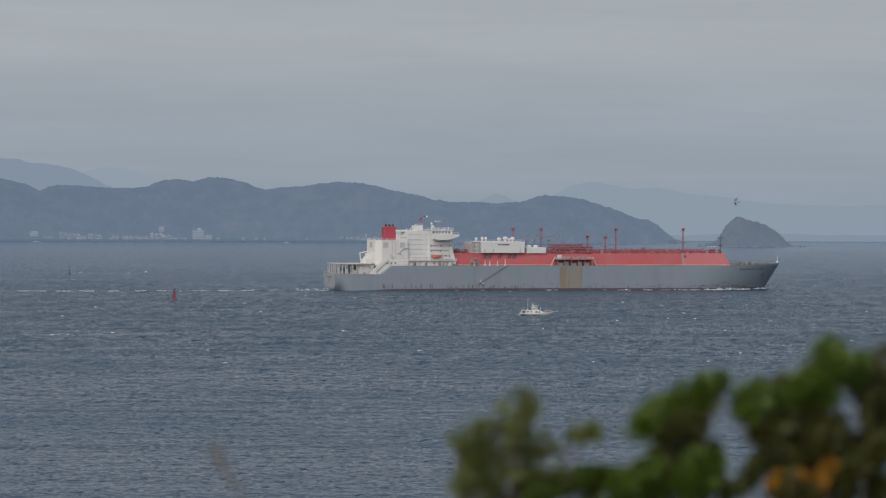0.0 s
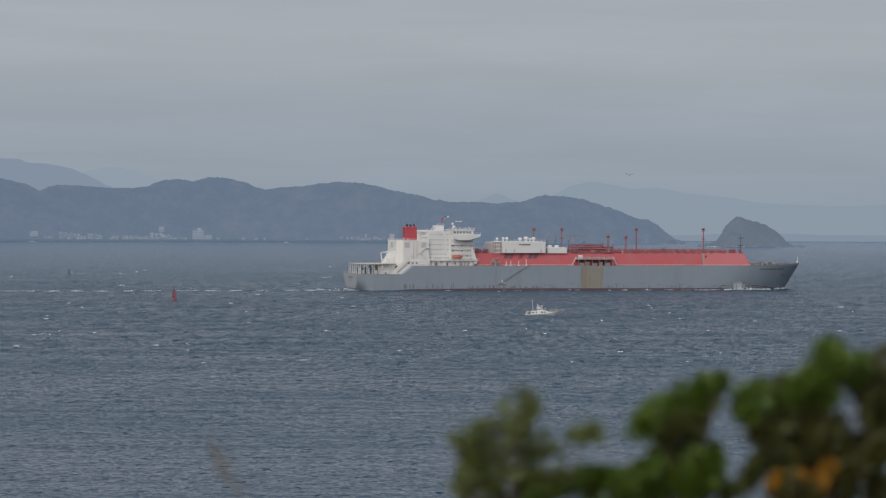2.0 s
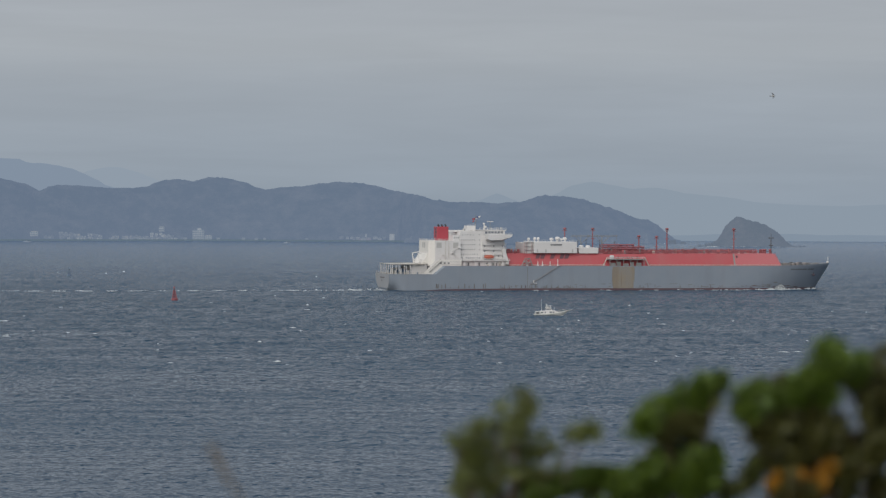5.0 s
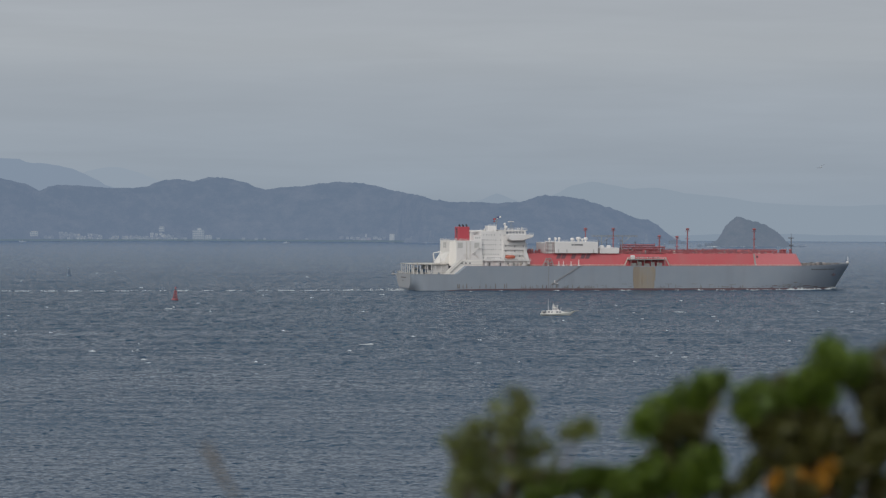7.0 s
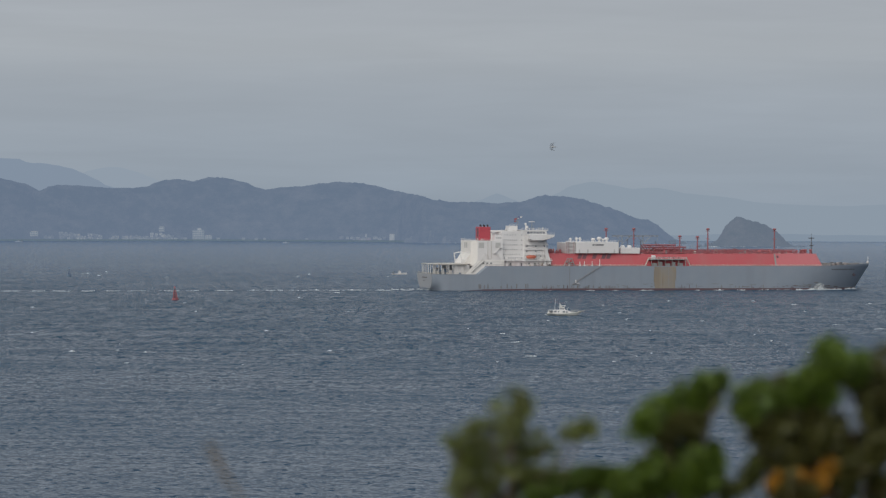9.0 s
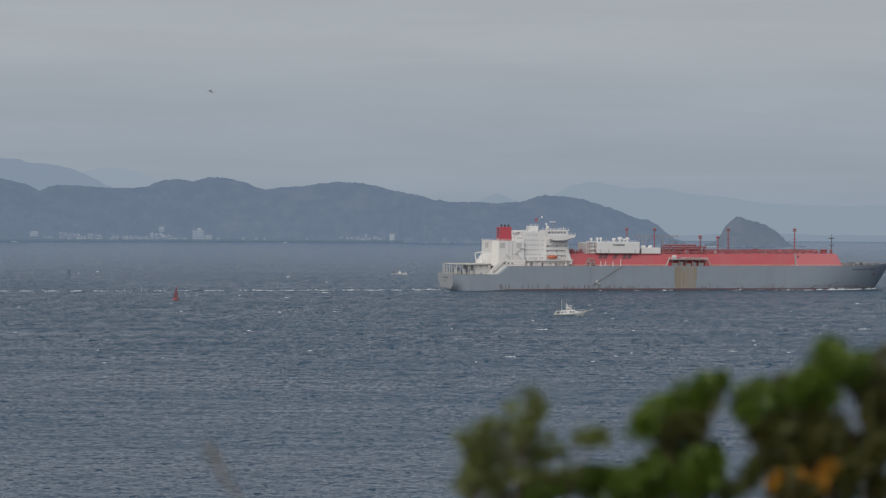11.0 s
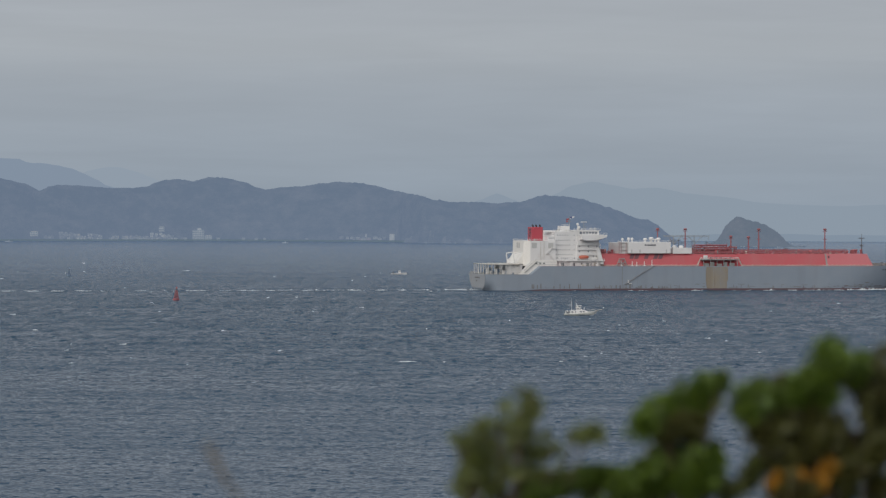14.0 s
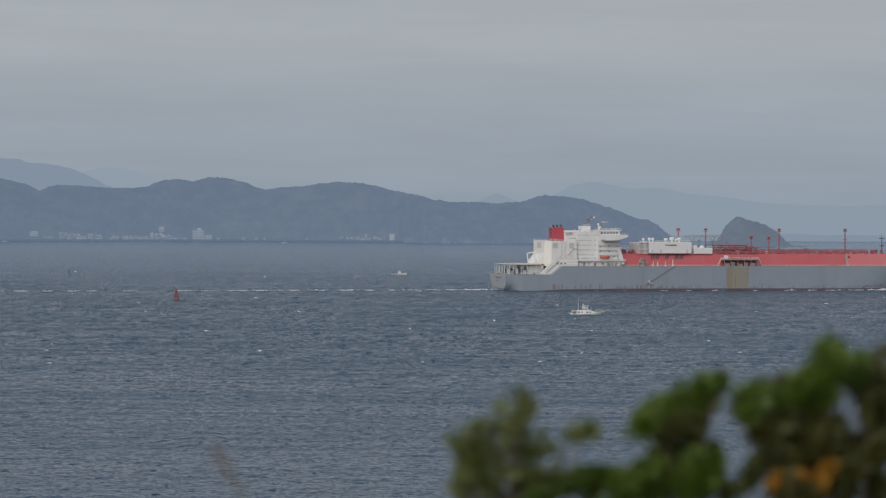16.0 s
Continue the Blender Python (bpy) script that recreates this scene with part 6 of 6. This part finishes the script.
def make_shrub():
    base = Vector((1.15, 9.1, 46.2))
    sh = empty("shrub", Matrix.Translation(base))
    bm = bmesh.new()
    forks = {"left": Vector((0.2, 8.95, 47.75)), "middle": Vector((0.75, 8.9, 47.85)), "top": Vector((1.2, 9.1, 48.05)), "low": Vector((1.3, 8.85, 47.8))}
    for k, f in enumerate(forks.values()):
        mid = base.lerp(f, 0.5) + Vector((0.05 * (k - 1.5), 0.05, -0.06))
        rod(bm, (0, 0, -0.15), mid - base, 0.035, 0.024, 8)
        rod(bm, mid - base, f - base, 0.024, 0.016, 8)
    part("stem", bm, "bark", sh)
    boughs = []
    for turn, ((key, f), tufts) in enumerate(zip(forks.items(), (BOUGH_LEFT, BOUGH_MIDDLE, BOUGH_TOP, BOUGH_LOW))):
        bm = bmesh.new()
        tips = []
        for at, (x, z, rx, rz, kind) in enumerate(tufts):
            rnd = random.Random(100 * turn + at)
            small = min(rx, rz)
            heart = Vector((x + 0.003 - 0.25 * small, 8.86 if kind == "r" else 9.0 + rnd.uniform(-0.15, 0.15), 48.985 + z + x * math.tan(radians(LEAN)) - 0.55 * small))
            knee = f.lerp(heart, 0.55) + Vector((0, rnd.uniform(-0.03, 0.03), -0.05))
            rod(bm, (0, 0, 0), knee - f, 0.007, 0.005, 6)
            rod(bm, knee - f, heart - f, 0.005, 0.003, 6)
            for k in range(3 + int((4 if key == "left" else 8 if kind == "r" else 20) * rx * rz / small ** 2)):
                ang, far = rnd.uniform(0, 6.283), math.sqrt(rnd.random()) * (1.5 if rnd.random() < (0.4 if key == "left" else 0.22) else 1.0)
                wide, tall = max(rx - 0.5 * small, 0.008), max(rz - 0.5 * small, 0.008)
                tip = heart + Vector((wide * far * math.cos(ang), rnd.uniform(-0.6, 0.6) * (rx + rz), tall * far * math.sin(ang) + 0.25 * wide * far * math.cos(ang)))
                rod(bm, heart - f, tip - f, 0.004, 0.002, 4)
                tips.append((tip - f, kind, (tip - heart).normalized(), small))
        bough = part("branch", bm, "bark", sh)
        bough.matrix_basis = Matrix.Translation(f - base)
        rest = {}
        for k, (tip, kind, way, small) in enumerate(tips):
            leaves = LEAVES[KIND[kind]][rnd.randrange(4)]
            s = rnd.uniform(0.7, 1.7) * max(small, 0.026) * (1.5 if key == "left" else 1.0)
            tilt = way.lerp(Vector((rnd.gauss(0.55, 0.4), rnd.gauss(0, 0.5), 0.8)), 0.7).normalized() if key != "left" else (way + Vector((rnd.gauss(-0.25, 0.6), rnd.gauss(0, 0.5), rnd.gauss(0.25, 0.5)))).normalized()
            m = Matrix.Translation(tip) @ tilt.to_track_quat("Z", "Y").to_matrix().to_4x4() @ Matrix.Rotation(rnd.uniform(0, 6.28), 4, "Z") @ Matrix.Scale(s, 4)
            if k % 5 == 0:
                ob = new("sprig", leaves)
                ob.parent = bough
                ob.matrix_basis = m
            else:
                rest.setdefault(KIND[kind], []).append((leaves, m))
        for mat, lots in rest.items():
            joined_leaves(mat, lots, bough)
        boughs.append((bough, f - base))
    tagged(sh, "wind-blown evergreen shrub with olive and orange leaves", "shrub")
    return boughs


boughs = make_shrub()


def make_reed():
    base = Vector((-0.52, 7.0, 46.3))
    r = empty("dry_reed", Matrix.Translation(base))
    bm = bmesh.new()
    pts = (Vector((0.05, 0, -0.1)), Vector((0.02, 0, 1.0)), Vector((-0.002, 0, 1.96)), Vector((-0.06, 0, 2.05)), Vector((-0.085, 0, 2.10)))
    for a, b, ra, rb in zip(pts, pts[1:], (0.004, 0.004, 0.004, 0.006), (0.004, 0.004, 0.006, 0.002)):
        rod(bm, a, b, ra, rb, 6)
    part("stalk", bm, "straw", r)
    rnd = random.Random(3)
    bm = bmesh.new()
    for k in range(26):
        p = pts[2].lerp(pts[4], rnd.random())
        rod(bm, p, p + Vector((rnd.uniform(-0.03, 0.01), rnd.uniform(-0.02, 0.02), rnd.uniform(0.0, 0.03))), 0.003, 0.001, 4)
    part("seed_head", bm, "straw", r)
    return tagged(r, "dry brown reed stalk bending in the wind", "reed"), base


reed, reed_base = make_reed()


# ---- everything that moves ----
def motions():
    # the carrier, holding its speed across the set of the current
    a, b = Vector((-70.04, 1710.8, 0.0)), Vector((36.65, 1721.3, 0.0))
    walk(carrier, [(t, pose(*a.lerp(b, t / 16), 0, 0, 12.26)) for t in (0, 4, 8, 12, 16)])
    walk(radar_scanner, [(k * 0.25, pose(68.2, 0, 43.2, 0, 0, 45 * k - 153)) for k in range(65)])
    # each burst of spray leaps up, falls back, and is left behind by the ship
    for burst, t0, peak, t1, x, tall in bow_bursts:
        rows = []
        for t, z in ((0.0, -tall - 1.5), (t0, -tall - 1.5), (0.4 * t0 + 0.6 * peak, -0.25 * tall), (peak, 0.0), (peak + 0.4 * (t1 - peak), -0.15 * tall), (t1, -tall - 1.5), (16.0, -tall - 1.5)):
            at = x - 6.7 * (min(max(t, t0), t1) - peak)
            rows.append((t, pose(at, -hull_breadth(at, 0.3) - 1.3, z)))
        walk(burst, rows)
    # the sea runs before the wind
    walk(sea, [(0, pose(0, 0, 0)), (16, pose(16 * SEA_DRIFT[0], 16 * SEA_DRIFT[1], 0))])
    walk(foam_flecks, [(0, pose(0, 0, 0)), (16, pose(16 * SEA_DRIFT[0], 16 * SEA_DRIFT[1], 0))])
    # whitecaps break and sink again
    for ob, x, d, t0, life, turn in whitecaps:
        rows = []
        for t, z in ((0, -1.6), (t0 - 0.5, -1.6), (t0, 0.2), (t0 + life * 0.6, 0.16), (t0 + life, -1.6), (16, -1.6)):
            rows.append((t, pose(x + SEA_DRIFT[0] * (t - t0), d + SEA_DRIFT[1] * (t - t0), z, 0, 0, turn)))
        rows.sort(key=lambda r: r[0])
        walk(ob, [r for r in rows if -3 <= r[0] <= 19])
    # small craft riding the chop
    steps = [k * 0.5 for k in range(33)]
    walk(launch, [(t, pose(float(np.interp(t, (0, 4, 9, 12, 16), (44.8, 50.1, 57.9, 63.1, 69.2))), 1293 + 0.19 * t, 0.10 * math.sin(2.3 * t), 1.5 * math.sin(1.7 * t), 2.2 * math.sin(2.1 * t + 1), -3)) for t in steps])
    walk(skiff_mid, [(t, pose(-34.0 - 0.02 * t, 2125, 0.08 * math.sin(1.9 * t), 2 * math.sin(1.5 * t), 1.5 * math.sin(2 * t), 4)) for t in steps])
    walk(skiff_far, [(t, pose(-242 - 0.25 * t, 4222, 0.1 * math.sin(t), 0, 1.5 * math.sin(1.8 * t), 178)) for t in steps[::2]])
    walk(skiff_left, [(t, pose(-632 - 3.06 * t, 4217, 0.1 * math.sin(t), 0, 1.5 * math.sin(1.6 * t), 180)) for t in steps[::2]])
    walk(red_buoy, [(t, pose(-148.0 + 0.09 * t, 1492, 0.1 * math.sin(1.6 * t), 2 * math.sin(1.3 * t), 3 * math.sin(1.7 * t + 2), 0)) for t in steps])
    walk(green_buoy, [(t, pose(-281.0, 2038, 0.1 * math.sin(1.4 * t), 2 * math.sin(1.1 * t), 3 * math.sin(1.5 * t), 0)) for t in steps])
    # the gull circles and leaves to the left
    # seconds, across, height, bank, heading
    track = ((0, 37.8, 50.3, 70, 180), (0.5, 29.8, 50.7, 52, 118), (1.0, 25.4, 50.5, 25, 102), (1.5, 23.8, 51.6, 8, 95), (2.0, 24.0, 53.8, 3, 91), (2.5, 25.0, 56.1, 10, 87), (3.0, 26.6, 58.0, 22, 82), (3.5, 29.5, 59.7, 18, 75), (4.0, 33.3, 62.1, 35, 60), (4.2, 34.9, 63.1, 45, 55), (4.7, 39.4, 64.4, 45, 30), (5.3, 45.3, 62.9, 38, -15), (5.8, 48.6, 60.2, 30, -55), (6.3, 49.7, 57.3, 25, -82), (6.5, 49.7, 56.3, 25, -86), (7.0, 48.7, 54.8, 30, -98), (7.5, 44.2, 54.5, 38, -115), (8.0, 36.3, 55.4, 52, -125), (8.5, 26.0, 56.5, 57, -138), (8.8, 19.2, 57.1, 64, -162), (9.2, 8.8, 57.8, 60, -181), (9.8, -4.7, 59.9, 42, -181), (10.5, -19.2, 63.1, 22, -180), (11.3, -36.2, 64.8, 10, -180), (11.7, -44.0, 64.5, 8, -180), (12.0, -50.5, 63.3, 8, -180), (12.3, -56.9, 61.0, 8, -178), (13, -71.8, 59.3, 5, -178), (14.5, -103.8, 58.6, 0, -180), (16, -135.9, 58.9, 0, -180))
    rows = [(t, pose(x, 350, z + x * math.tan(radians(LEAN)), bank, 0, heading)) for t, x, z, bank, heading in track]
    walk(gull, rows)
    for s, wing in zip((1, -1), gull_wings):
        walk(wing, [(k * 0.25, pose(0, 0, 0, s * (5 + 8 * math.sin(k * 1.9) * (0.25 + 0.75 * math.sin(k * 0.21) ** 2)), 0, 0)) for k in range(65)])
    # gusts in the shrub; the left bough gives most
    gust = ((0, 0.0), (0.5, 0.15), (1, 0.3), (1.5, 0.25), (2, 0.05), (3, 0.0), (4, 0.0), (5.2, -0.15), (6.5, -0.35), (7, -0.45), (7.5, -0.4), (8, -0.45), (9, -0.4), (10, 0.1), (11.3, 0.65), (11.6, 0.9), (12, 1.25),
            (12.5, 0.65), (13, 0.0), (13.5, 0.0), (14, 0.15), (14.5, -0.1), (15, -0.35), (15.5, -0.45), (16, -0.2))
    for k, (bough, at) in enumerate(boughs):
        give = (5.0, 0.25, 0.2, 0.2)[k]
        walk(bough, [(t, pose(*at, 0.4 * give * g, give * g, 0.3 * give * math.sin(3 * t) * 0.2)) for t, g in gust])
    walk(reed, [(t, pose(*reed_base, 0, 0.25 * math.sin(1.7 * t) + 0.2 * math.sin(3.1 * t + 1), 0)) for t in steps])


motions()
